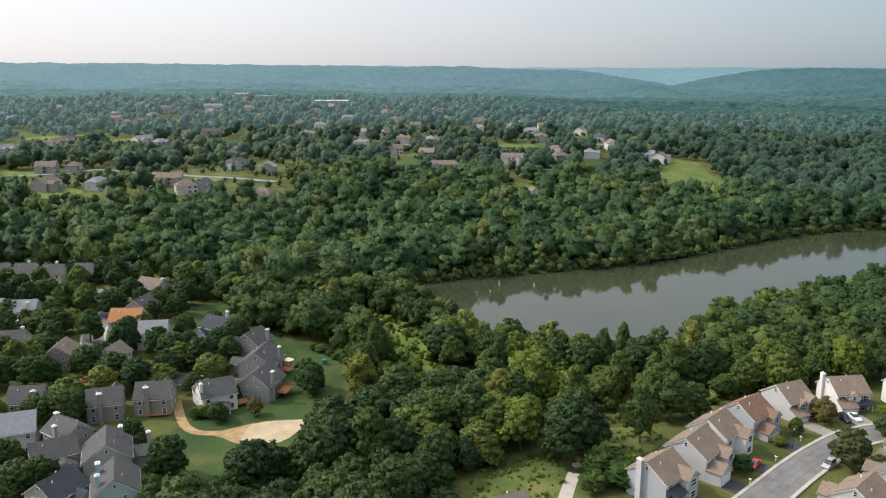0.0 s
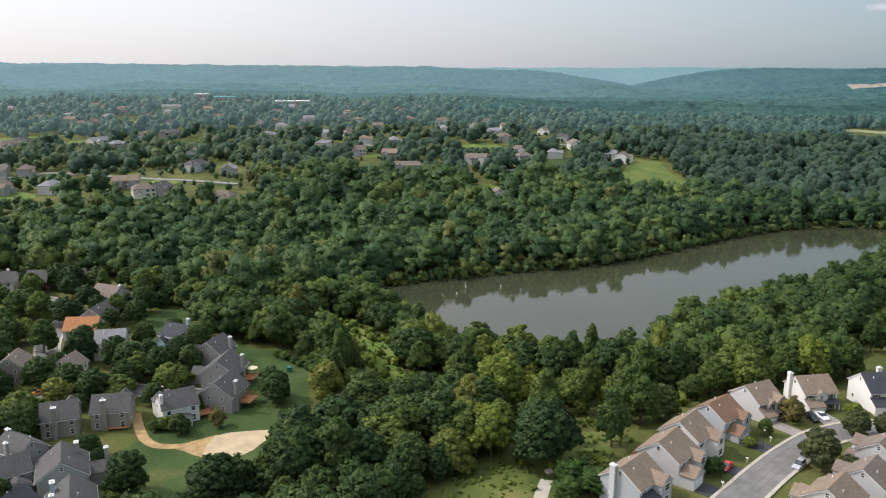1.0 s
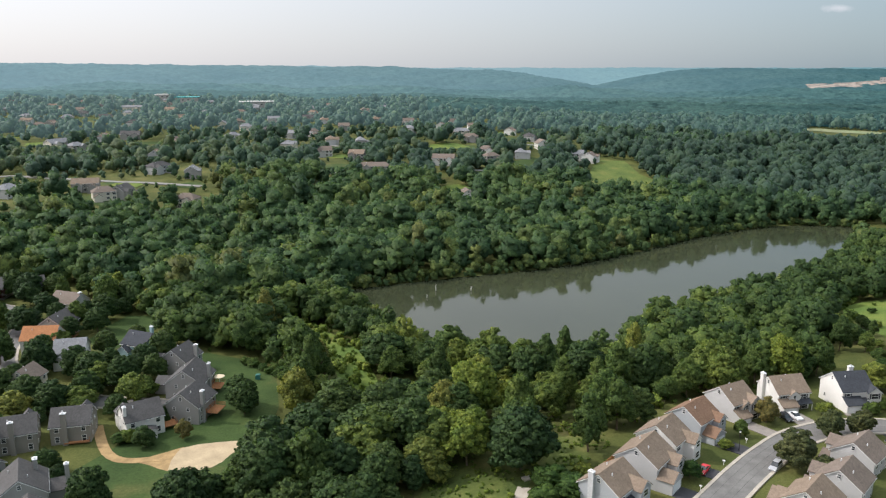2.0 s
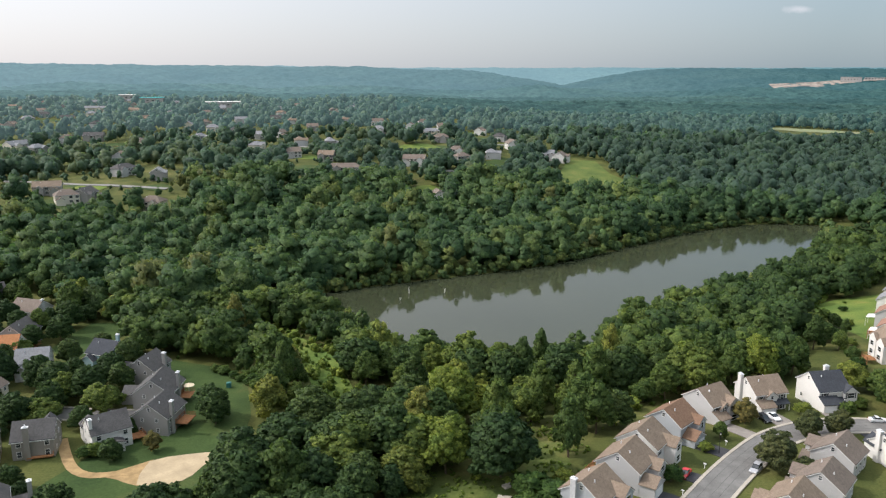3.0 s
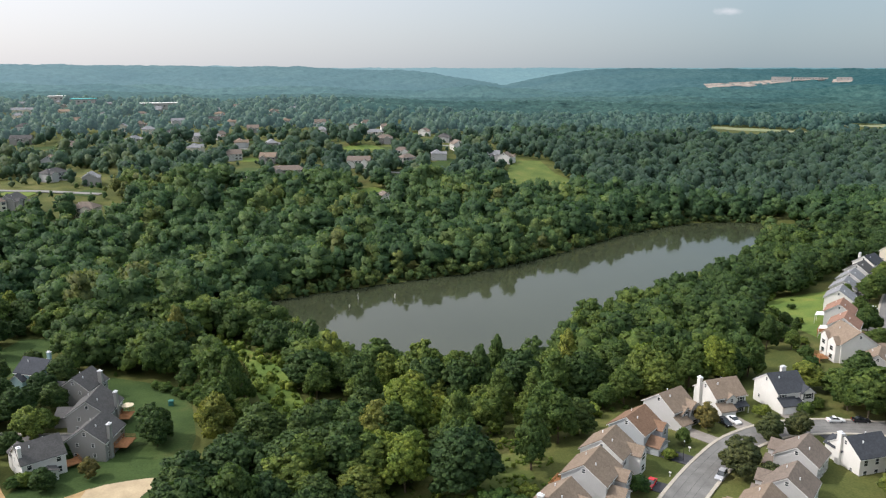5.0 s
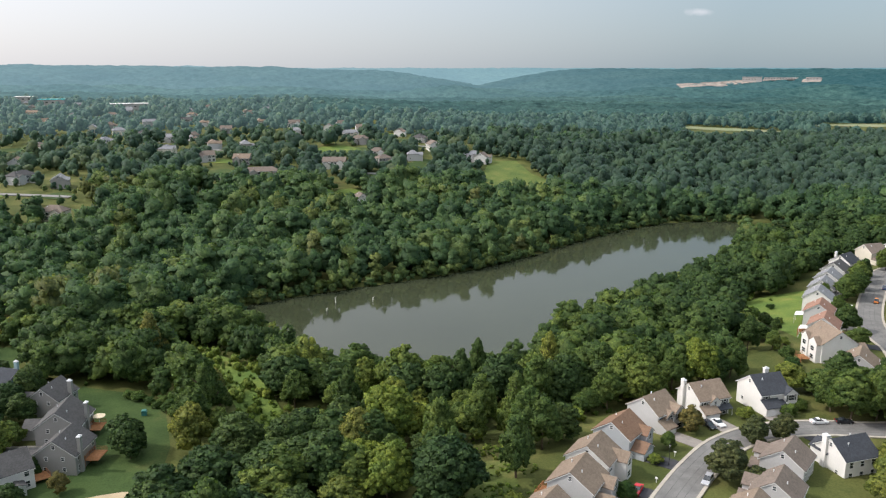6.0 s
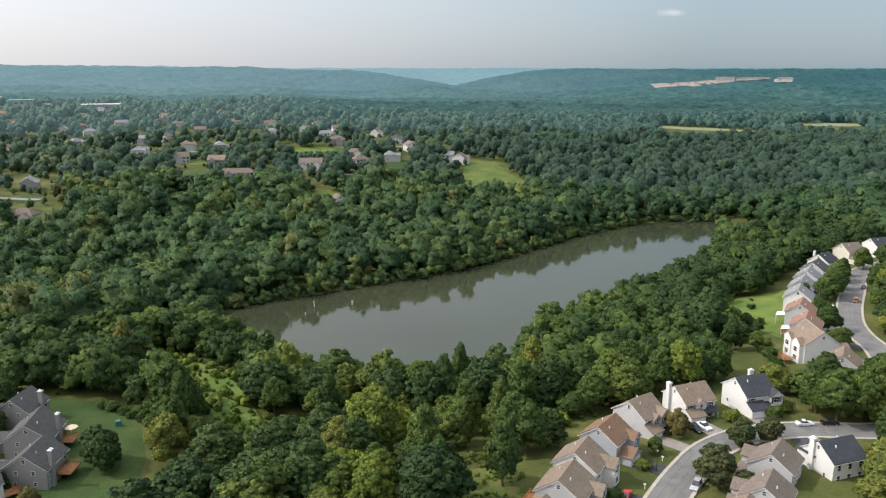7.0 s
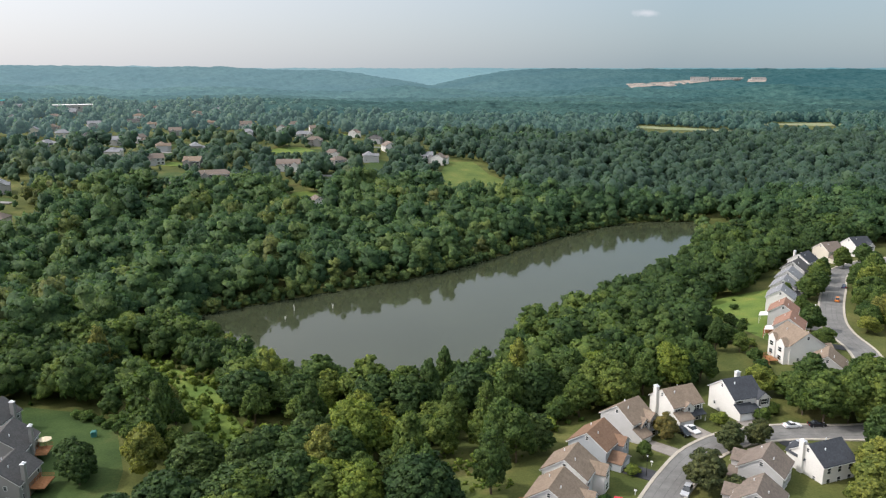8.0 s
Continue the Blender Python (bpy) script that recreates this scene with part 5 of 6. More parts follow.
YARD += [(-103.4, 202.4, 1.45, 1), (-92.0, 163.5, 1.0, 3), (-95.5, 160.3, 1.1, 0), (-103.7, 172.1, 1.0, 1), (-86.3, 184.1, 0.6, 0), (-81.0, 181.6, 0.6, 1), (-76.3, 182.6, 0.55, 0), (-87.8, 181.1, 0.5, 3), (-66.2, 162.3, 0.5, 3), (-123.1, 221.1, 1.3, 0), (-130.9, 221.5, 1.2, 1), (-93.6, 215.3, 0.6, 0), (-110.1, 240.6, 1.0, 1), (-94.5, 221.9, 0.9, 0), (-84.2, 237.5, 1.1, 1), (-90.5, 245.3, 1.1, 0), (-71.3, 230.4, 1.0, 3), (-130.3, 235.3, 1.3, 1), (-129.7, 245.2, 1.2, 0), (-135.1, 273.2, 1.1, 3), (-111.6, 260.9, 1.1, 1)]
YARD += [(143.2, 185.6, 1.5, 1), (149.6, 183.8, 1.5, 0), (155.2, 181.1, 1.5, 1), (142.0, 191.4, 1.2, 0), (153.7, 192.0, 1.4, 3), (163.7, 192.5, 1.3, 0), (146.0, 203.8, 0.8, 3)]
rnd = random.Random(41)
LEFT_OPEN = [GREEN_LEFT, GREEN_BACK, SAND]
while len(YARD) < 165:      # gardens of the leafy neighbourhood are full of trees
    gx, gy = rnd.uniform(-205, -66), rnd.uniform(216, 350)
    px, py = np.array([gx]), np.array([gy])
    if any(inside(o, px, py)[0] for o in LEFT_OPEN) or line_gap(ROAD_C, px, py)[0] < 7 or line_gap(ROAD_D, px, py)[0] < 7 or gx > -60 - (gy - 150) * 0.16 or gx < -gy * 0.66:
        continue
    if min(math.hypot(gx - hx, gy - hy) - hr for hx, hy, hr in HOUSES) > -1.0 and min(math.hypot(gx - t[0], gy - t[1]) for t in YARD) > 7.0:
        YARD.append((round(gx, 1), round(gy, 1), round(rnd.uniform(0.75, 1.3), 2), rnd.choice((0, 1, 2, 3))))
# most left garden trees get dark leaves: backlit crowns' shade put into colour
for x, y, s, k in YARD:
    plant(PROTO_DARK if x < 0 and (int(x) + int(y)) % 3 else PROTO[k], x, y, s * 0.8, "garden trees")
for x, y, s in ((-95.5, 256, 0.7), (-158, 340, 0.7), (-130, 330, 0.6)):
    plant(PROTO_RED, x, y, s, "ornamental trees")
for x, y, s in ((-52.2, 203, 0.55), (99.5, 190.5, 0.75), (-3.0, 309, 0.75), (21, 270, 0.75), (-9, 324, 0.6), (40, 258, 0.65)):
    plant(PROTO_GOLD, x, y, s, "yellowing trees")
for x, y, s in ((67.5, 163, 0.5), (82, 176, 0.35), (101, 192, 0.35), (118, 194, 0.42), (-68, 201, 0.4), (-65.5, 201.5, 0.45), (40, 158, 0.8), (36, 162, 0.7), (130, 192.5, 0.4), (-62, 212, 0.35), (135, 195, 0.4), (33, 157, 0.6), (44, 165, 0.5), (84, 196, 0.6)):
    plant(PROTO_SHRUB, x, y, s, "garden shrubs")

for x, y, s in ((94.3, 166, 0.95), (97.8, 160.5, 0.6), (119.4, 180.2, 0.66), (111.2, 180.4, 0.7)):
    plant(PROTO_OLIVE, x, y, s, "street trees")
for x, y, s in ((127.5, 153, 1.0), (134, 158, 1.05), (121, 148, 0.9), (141, 160, 1.0), (268, 292, 1.0)):
    plant(PROTO_YELLOW, x, y, s, "yellow-olive trees")

for x, y, s in ((-60.2, 213.4, 0.42), (-59.4, 212.4, 0.38), (-61.0, 256, 0.4)):
    plant(PROTO[4], x, y, s, "narrow garden trees")
for x, y, s in ((-33, 247, 0.35), (-36, 250, 0.3), (-30.5, 243, 0.4), (-38.5, 253, 0.3), (-34, 252, 0.45), (-42, 256.5, 0.4), (-31, 250, 0.5), (-45, 259, 0.35), (-28, 236, 0.45), (-27, 228, 0.4)):
    plant(PROTO_SHRUB, x, y, s, "scrub beside a lawn")

# young trees and bushes between the wood and the houses behind it
for i, (x, y, s) in enumerate(((181.1, 281.7, 0.45), (174.7, 266.1, 0.55), (171.9, 255.3, 0.5), (161.7, 251.3, 0.7), (158.5, 239.4, 0.65), (156.4, 229.0, 0.5), (152.3, 243.7, 0.9), (163.1, 260.3, 0.8), (153.2, 222.1, 0.45), (192.8, 287.2, 0.3), (180.5, 265.7, 0.3), (165.1, 242.4, 0.35))):
    plant(PROTO_SHRUB if s < 0.5 else PROTO[i % 4], x, y, s, "young trees behind the houses")

# trees that stand out at the wood's edge
for k, x, y, s in ((PROTO_DARK, -64, 167.5, 0.95), (PROTO_DARK, 31, 172, 1.65), (PROTO_LIME, 19, 177, 1.25), (PROTO_YELLOW, 8.5, 173, 1.0), (PROTO[2], 48.5, 178, 1.15), (PROTO[2], 60, 192, 1.25), (PROTO[1], -3.5, 183, 1.5), (PROTO[4], -42, 290, 1.4), (PROTO_LIME, 112, 306, 0.6), (PROTO_LIME, 10, 196, 0.9), (PROTO_LIME, 24, 250, 0.8), (PROTO[4], 62, 256, 1.1)):
    plant(k, x, y, s, "trees at the wood's edge")

# woods: where trees stand
NO_LEFT = [(-66, 125), (-58, 140), (-52, 151), (-46, 161), (-37, 169), (-28, 177), (-24, 187), (-22, 206), (-25, 224), (-32, 248), (-43, 264), (-60, 270), (-68, 266), (-76, 280), (-84, 300), (-94, 314), (-104, 326), (-128, 345), (-138, 362), (-215, 362), (-215, 300), (-150, 210), (-150, 100)]
NO_RIGHT = [(20, 100), (22, 150), (36, 172), (54, 184), (68, 198), (88, 212), (112, 217), (131, 219), (145, 237), (165, 258), (174, 272), (202, 298), (236, 324), (262, 344), (312, 352), (420, 330), (420, 60)]
HOUSE_XYR = np.array(HOUSES)
CLEARINGS = [[(x + 8.0, y + 3) for x, y in SCRUB] + [(x - 8.0, y - 4) for x, y in reversed(SCRUB)], [(36, 158), (50, 166), (57, 190), (47, 206), (33, 184)],
             [(4, 150), (9, 180), (22, 180), (31, 169), (38, 160), (36, 128), (2, 128)], [(62, 196), (70, 199), (82, 212), (72, 216), (58, 206)],
             [(160, 236), (178, 262), (186, 292), (198, 307), (180, 300), (166, 272), (154, 244)], [(6, 224), (14, 218), (22, 226), (14, 240), (8, 240)]]
MEADOW_VIEW = [(165, 560), (206, 566), (232, 624), (226, 660), (238, 702), (205, 702), (176, 650)]


def scatter(x0, x1, y0, y1, gap, seed):
    g = np.random.RandomState(seed)
    X, Y = np.meshgrid(np.arange(x0, x1, gap), np.arange(y0, y1, gap))
    X = X + (np.arange(len(X)) % 2)[:, None] * gap / 2
    x, y = (X + g.uniform(-0.36, 0.36, X.shape) * gap).ravel(), (Y + g.uniform(-0.36, 0.36, Y.shape) * gap).ravel()
    return x, y, g.uniform(0, 1, len(x))


def wooded(x, y, edge=1.5):
    ok = shore(x, y) > edge
    for poly in [NO_LEFT, NO_RIGHT, MEADOW, MEADOW_VIEW, GLADE] + CLEARINGS:
        ok &= ~inside(poly, x, y)
    return ok


def in_view(x, y, margin=60):
    az = np.degrees(np.arctan2(x + 5, y - 0))
    r = np.hypot(x, y)
    pad = np.degrees(margin / np.maximum(r, 60))
    return (az > -30 - pad) & (az < 50 + pad)


def grow_woods(name, x, y, tint, height, kinds, mat, label, category="trees", kind="stuff"):
    """Trees that nobody could count, as one mesh: each a crown of its own kind, size and turn."""
    g = np.random.RandomState(len(x))
    z = land(x, y)
    which = g.randint(0, len(kinds), len(x))
    V, F, T, N, k = [], [], [], [], 0
    for i, (v, f, n) in enumerate(kinds):
        at = np.where(which == i)[0]
        if not len(at):
            continue
        a = g.uniform(0, 6.283, len(at))
        c, s = np.cos(a)[:, None], np.sin(a)[:, None]
        hh = height[at][:, None]
        ww = hh * g.uniform(0.72, 1.05, (len(at), 1))
        px = (v[None, :, 0] * c - v[None, :, 1] * s) * ww + x[at][:, None]
        py = (v[None, :, 0] * s + v[None, :, 1] * c) * ww + y[at][:, None]
        pz = v[None, :, 2] * hh + z[at][:, None]
        V.append(np.stack([px, py, pz], -1).reshape(-1, 3))
        nx, ny = n[None, :, 0] * c - n[None, :, 1] * s, n[None, :, 0] * s + n[None, :, 1] * c
        N.append(np.stack([nx, ny, np.broadcast_to(n[None, :, 2], nx.shape)], -1).reshape(-1, 3))
        F.append((f[None] + (np.arange(len(at)) * len(v))[:, None, None] + k).reshape(-1, 3))
        T.append(np.repeat(np.clip(tint[at], 0, 1), len(v)))
        k += len(at) * len(v)
    me = mesh_from(name, np.concatenate(V), np.concatenate(F), mat, np.concatenate(T), normals=np.concatenate(N))
    return tagged(new(name, me), label, category, kind=kind)


# the near wood: the nearest trees are things of their own
x, y, u = scatter(-112, 330, 135, 420, 7.8, 11)
ok = wooded(x, y) & in_view(x, y, 25) & (y < 345 + 0.42 * np.clip(x, -60, 320) + 6)
far_off = np.min(np.hypot(x[:, None] - HOUSE_XYR[None, :, 0], y[:, None] - HOUSE_XYR[None, :, 1]) - HOUSE_XYR[None, :, 2], axis=1)
ok &= far_off > 3
x, y, u = x[ok], y[ok], u[ok]
d = shore(x, y)
near = np.argsort(np.hypot(x, y))[:165]
rest = np.setdiff1d(np.arange(len(x)), near)
rnd = random.Random(5)
young = inside([(a * 0.985 + 5, b * 0.985) for a, b in SCRUB] + [(a * 0.895 - 5, b * 0.895) for a, b in reversed(SCRUB)], x, y)
young |= inside([(16, 228), (26, 224), (30, 244), (20, 250)], x, y) | inside([(44, 176), (56, 186), (52, 196), (42, 192)], x, y)
for i in near:
    s = rnd.choice((0.7, 0.85, 1.0, 1.1, 1.25, 1.45)) * rnd.uniform(0.92, 1.08) * (0.75 if d[i] < 12 else 1.0)
    if young[i]:
        s *= 0.5
    kind = PROTO[rnd.choice((0, 0, 1, 1, 2, 3, 4))]
    if x[i] < 9 and y[i] < 214 and rnd.random() < 0.93 or rnd.random() < 0.14:
        kind = PROTO_DARK
    elif rnd.random() < 0.05 and x[i] > 9:
        kind = PROTO_LIME
    plant(kind, x[i], y[i], s, "woodland trees")
MID = [crown(20 + i, 40, 0.1, 400, 0.034, 1, 1, p, 5, 0.7) for i, p in enumerate((0.1, 0.0, 0.4, 0.15, 0.25))]
BANK = [crown(30 + i, 16, 0.14, 200, 0.042, 1, 1, p, 5, 0.6) for i, p in enumerate((0.1, 0.0, 0.4, 0.15, 0.0, 0.25))]
HILL = [crown(60 + i, 0, 0, 125, 0.062, 1.2, 0.95, p, 6, 0.55) for i, p in enumerate((0.1, 0.0, 0.4, 0.0, 0.2))]
FARK = [crown(40 + i, 0, 0, 45, 0.1, 1.2, 0.95, p, 4, 0.5) for i, p in enumerate((0.1, 0.0, 0.35, 0.0))]
g0 = np.random.RandomState(2)
grow_woods("woodland", x[rest], y[rest], 0.44 - 0.5 * smooth(70, 170, x[rest]) - 0.25 * smooth(0, -50, x[rest]) * smooth(225, 260, y[rest]) + 0.36 * waves(x[rest], y[rest], 60, 24) + g0.uniform(-0.36, 0.36, len(rest)), g0.uniform(9, 17, len(rest)) * np.where(young[rest], 0.5, 1) * np.where(d[rest] < 12, 0.7, 1), MID, leaf_tint, "dense green broadleaf wood along a lake shore")

# undergrowth in the near wood
x, y, u = scatter(-60, 240, 120, 330, 4.0, 14)
ok = (shore(x, y) > 0.5) & ~inside(NO_LEFT, x, y) & ~inside(NO_RIGHT, x, y) & in_view(x, y, 10) & (y < 340 + 0.42 * x)
open_spots = np.zeros(len(x), bool)
for poly in CLEARINGS:
    cx, cy = np.mean(poly, axis=0)
    open_spots |= inside([(cx + (a - cx) * 1.25, cy + (b - cy) * 1.2) for a, b in poly], x, y)
ok &= open_spots | (u < 0.15)
x, y, u = x[ok], y[ok], u[ok]
SHRUB = [crown(50 + i, 9, 0.2, 70, 0.09, 1.25, 0.8) for i in range(3)]
foot = (y < 206) & (x > 0)      # tall grass and seedlings rather than bushes at the wood's foot
grow_woods("undergrowth", x, y, np.where(foot, 0.35 + 0.65 * u, u), np.where(foot, 0.5 + 1.5 * u ** 4, 1.4 + 3.2 * u * u), SHRUB, leaf_shrub, "tangled yellow-green undergrowth between trees", "undergrowth")

# tall grass and herbs at the wood's foot
x, y, u = scatter(0, 60, 128, 208, 1.7, 15)
ok = inside(CLEARINGS[1], x, y) | inside(CLEARINGS[2], x, y)
ok &= (u < 0.45 + 0.5 * waves(x, y, 14, 16)) & (line_gap(FOOTPATH, x, y) > 3.0) & ~((x > 22) & (y < 158))
x, y, u = x[ok], y[ok], u[ok]
TUFT = [crown(70 + i, 4, 0.3, 30, 0.14, 1.5, 0.6) for i in range(3)]
grow_woods("tall_grass", x, y, 0.3 + 0.7 * u, 0.7 + 1.3 * u * u, TUFT, leaf_shrub, "tall yellow-green grass and herbs at a wood's foot", "tall grass")

# low bushes hanging over the water
x, y, u = scatter(-40, 330, 250, 520, 3.6, 17)
d = shore(x, y)
ok = (d > -1.6) & (d < 4.5) & in_view(x, y, 10)
x, y, u = x[ok], y[ok], u[ok]
grow_woods("bank_bushes", x, y, 0.3 + 0.66 * u, 2.5 + 4.4 * u, SHRUB, leaf_bank, "bushes leaning over the water's edge", "bushes")

# the far bank
x, y, u = scatter(-420, 760, 318, 760, 9.6, 21)
line = 345 + 0.42 * np.clip(x, -60, 320)
ok = wooded(x, y, 0.0) & in_view(x, y, 30) & ((y > line + 8) | (x > 325) | (x < -112)) & ~inside(NO_RIGHT, x, y)
x, y, u = x[ok], y[ok], u[ok]
d = shore(x, y)
# houses (x, y, turn, length), lawns (x, y, radius) and the street of the far suburb
SUBURB = [(-304, 602, 10, 15), (-286, 608, 95, 13), (-259, 510, 80, 16), (-230, 520, 80, 14), (-192, 549, 12, 17), (-173, 525, 25, 14), (-164, 532, 80, 15), (-163, 621, 60, 18), (-134, 602, 95, 13), (-196, 815, 80, 16), (-253, 868, 0, 20), (-290, 1009, 80, 20), (-394, 1371, 0, 32), (-324, 1331, -15, 24), (-512, 1386, 60, 15), (-411, 1130, 25, 16), (-400, 1045, 80, 15), (-406, 1022, 12, 13), (-377, 1179, 12, 18), (-276, 854, 95, 17), (-300, 794, 60, 24), (-382, 808, 80, 15), (-570, 1050, -15, 16), (-380, 776, 80, 24), (-398, 717, 60, 15)]
SUBURB += [(-276, 772, 60, 14), (-186, 703, 95, 14), (-119, 515, -15, 14), (-131, 1093, 12, 16), (-147, 955, 12, 14), (-180, 990, 95, 15), (-115, 919, 12, 16), (-89, 868, -15, 14), (-81, 773, 80, 16), (-66, 889, 60, 12), (-42, 810, 95, 16), (-33, 948, 0, 13), (-12, 802, 95, 15), (-14, 703, -15, 14), (0, 639, 0, 26), (45, 1032, 12, 18), (41, 895, -15, 13), (82, 955, 80, 15), (97, 873, 0, 18), (103, 1029, 25, 13), (100, 816, -15, 16), (122, 967, 0, 13), (103, 724, -15, 13), (60, 678, -15, 19)]
SUBURB += [(102, 689, 25, 13), (160, 922, 60, 13), (132, 708, 80, 13), (64, 548, 95, 12), (163, 827, 60, 15), (161, 753, 95, 14), (184, 706, -15, 11), (192, 696, 60, 12), (-474, 1154, 60, 14), (-498, 1107, 95, 15), (-605, 1249, -15, 15), (-252, 1254, 80, 16), (-144, 843, 60, 14), (-44, 726, 12, 13)]
LAWNS = [(-316, 596, 26), (-289, 607, 16), (-181, 571, 12), (-173, 572, 12), (-130, 573, 10), (-337, 1020, 32), (-393, 889, 22), (-515, 933, 30), (-434, 793, 22), (-325, 829, 22), (-222, 834, 16), (-35, 790, 12), (-31, 721, 13), (-30, 662, 13), (-71, 1059, 18), (73, 780, 24), (90, 777, 16), (145, 862, 18), (152, 943, 12), (128, 681, 14), (139, 701, 10), (60, 587, 12), (87, 648, 8), (157, 780, 12)]
LAWNS += [(-249, 502, 18), (-173, 526, 18), (-407, 1183, 24), (-433, 856, 22), (-27, 854, 12)]
ROAD_FAR = [(-335, 570), (-320, 580), (-303, 588), (-287, 600), (-272, 624), (-232, 603), (-187, 582), (-160, 578), (-121, 568)]
rs = random.Random(77)
for gx in range(-640, 60, 92):         # more houses of the same suburb, street by street
    for gy in range(1060, 1600, 92):
        hx, hy = gx + rs.uniform(-26, 26), gy + rs.uniform(-26, 26)
        if abs(hx) < hy * 0.6 and hx < hy * 0.06 and min(math.hypot(hx - a, hy - b) for a, b, _, _ in SUBURB) > 52:
            SUBURB.append((round(hx), round(hy), rs.choice((0, 20, 60, 95)), 15))
OPEN = [(hx, hy, l * 0.36 + 2, 4.2) for hx, hy, _, l in SUBURB] + [(lx, ly, r * 0.8, 0.6) for lx, ly, r in LAWNS] + [(a + (c - a) * k / 5, b + (e - b) * k / 5, 6.0, 1.0) for i, ((a, b), (c, e)) in enumerate(zip(ROAD_FAR, ROAD_FAR[1:])) if i not in (4, 5) for k in range(5)]


def room_for(x, y, h):
    """Tree heights cut down where gardens slope to the lake with low planting before house fronts; 0 where nothing tall stands."""
    h, zt = h.copy(), land(x, y)
    for hx, hy, w, z in OPEN:
        r = math.hypot(hx, hy)
        ex, ey, zm = hx / r, hy / r, z_at(hx, hy) + z
        along, side = (hx - x) * ex + (hy - y) * ey, np.abs((x - hx) * ey - (y - hy) * ex)
        most = zm + (101 - zm) * along / r - zt
        h = np.where((side < w) & (along > -w) & (along < (75 if z > 2 else 100)), np.minimum(h, np.where(along < w * 0.7, 0, most)), h)
    return np.where(h < 2.6, 0, h)


built = (y > 545 + 0.5 * np.clip(x + 60, 0, 90)) & (x < 215 - 0.1 * (y - 900))
g1 = np.random.RandomState(4)
hts = (g1.uniform(10.5, 19.5, len(x)) + 3.0 * waves(x, y, 55, 22)) * np.where(d < 7, 0.65, 1) * np.where(built, g1.uniform(0.6, 1.1, len(x)), 1)
gardens = (np.degrees(np.arctan2(x, y)) < -10.5) & (np.hypot(x, y) > 492) & (np.hypot(x, y) < 660)    # open gardens behind the wood's edge
hts = np.where(gardens & (g1.uniform(0, 1, len(x)) > 0.22), hts * 0.42, hts)
hts = room_for(x, y, hts)
thin = (hts > 0) & ~(built & ((u < 0.3) | (waves(x, y, 80, 12) > 0.7))) & ~(gardens & (u < 0.45))
x, y, u, d, built, hts = x[thin], y[thin], u[thin], d[thin], built[thin], hts[thin]
# paler in left gardens, darker to the right: sunward haze put into tint
tints = 0.42 + 0.36 * waves(x, y, 75, 23) + g1.uniform(-0.42, 0.42, len(x)) + np.where(d < 9, 0.12, 0) - 0.3 * smooth(120, 330, x) + np.where(built, 0.3 * smooth(0, -200, x), 0)
front = np.hypot(x, y) < 610
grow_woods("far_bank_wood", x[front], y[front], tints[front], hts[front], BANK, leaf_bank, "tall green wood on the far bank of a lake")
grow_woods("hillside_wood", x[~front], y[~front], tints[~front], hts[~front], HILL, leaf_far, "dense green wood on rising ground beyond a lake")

# ---------------------------------------------------------------- the distance
def plot(name, cx, cy, r, mat, lift, label, category):
    """A garden, drive or field with an uneven round outline."""
    g = random.Random(int(cx * 7 + cy))
    o = []
    for k in range(9):
        a = k * 0.698 + g.uniform(-0.2, 0.2)
        o.append((cx + math.cos(a) * r * g.uniform(0.7, 1.15), cy + math.sin(a) * r * g.uniform(0.8, 1.3)))
    patch(name, o, mat, lift, label, category, cell=max(6.0, r * 0.5))


for i, (lx, ly, r) in enumerate(LAWNS):
    plot("lawn_far_%d" % i, lx, ly, r, bright_grass if i % 3 == 0 else lawn_mat, 0.35, "open lawn among far suburban houses", "lawn")
pale_drive = plain("pale_concrete_drive", (0.23, 0.222, 0.208), 0.9, 0.2, 0.1, 0.5)
strip("road_far", ROAD_FAR, -2.8, 2.8, 0.5, 0.5, pale_drive, "pale street through a far suburb", "road")
for i, (a, b, w) in enumerate((((-38, 630), (-26, 628), 9), ((152, 786), (166, 774), 7), ((80, 652), (98, 646), 6), ((-48, 806), (-34, 792), 6), ((120, 712), (140, 706), 6))):
    mid = ((a[0] + b[0]) / 2 + 1.0, (a[1] + b[1]) / 2 + 1.0)
    strip("drive_far_%d" % i, [a, mid, b], -w / 2, w / 2, 0.5, 0.5, pale_drive, "pale driveway among far houses", "driveway")

for i, (hx, hy, ang, L) in enumerate(SUBURB):
    g = random.Random(i)
    W = g.uniform(9, 11)
    # muted and pale roofs among the choices stand in for haze before them
    wall, roof = g.choice(("stone", "grey", "cream", "stone", "grey", "cream")), g.choice(("taupe", "pale", "taupe", "grey", "pale", "tan"))
    if hx > 30 and i % 2 == 0 or (hx, hy) == (103, 724):
        wall, roof = "white", "taupe"
    wings = [("front_gable", s * L * g.uniform(0.2, 0.33), g.uniform(2, 4), g.uniform(4.5, 6.5), 0.65, g.choice((3.0, 4.8, 5.2))) for s in ((-1, 1) if L > 14 else (g.choice((-1, 1)),))]
    house(hx, hy, ang, L, W, wall, roof, "large %s suburban house with a %s shingle roof among trees" % (wall, roof), pitch=0.62, low=-3, wings=wings,
          group="far suburban houses", lift=0.3, back="tall", front="pair", detail=hy < 900, hip=L > 11.5 and i % 2 == 1)

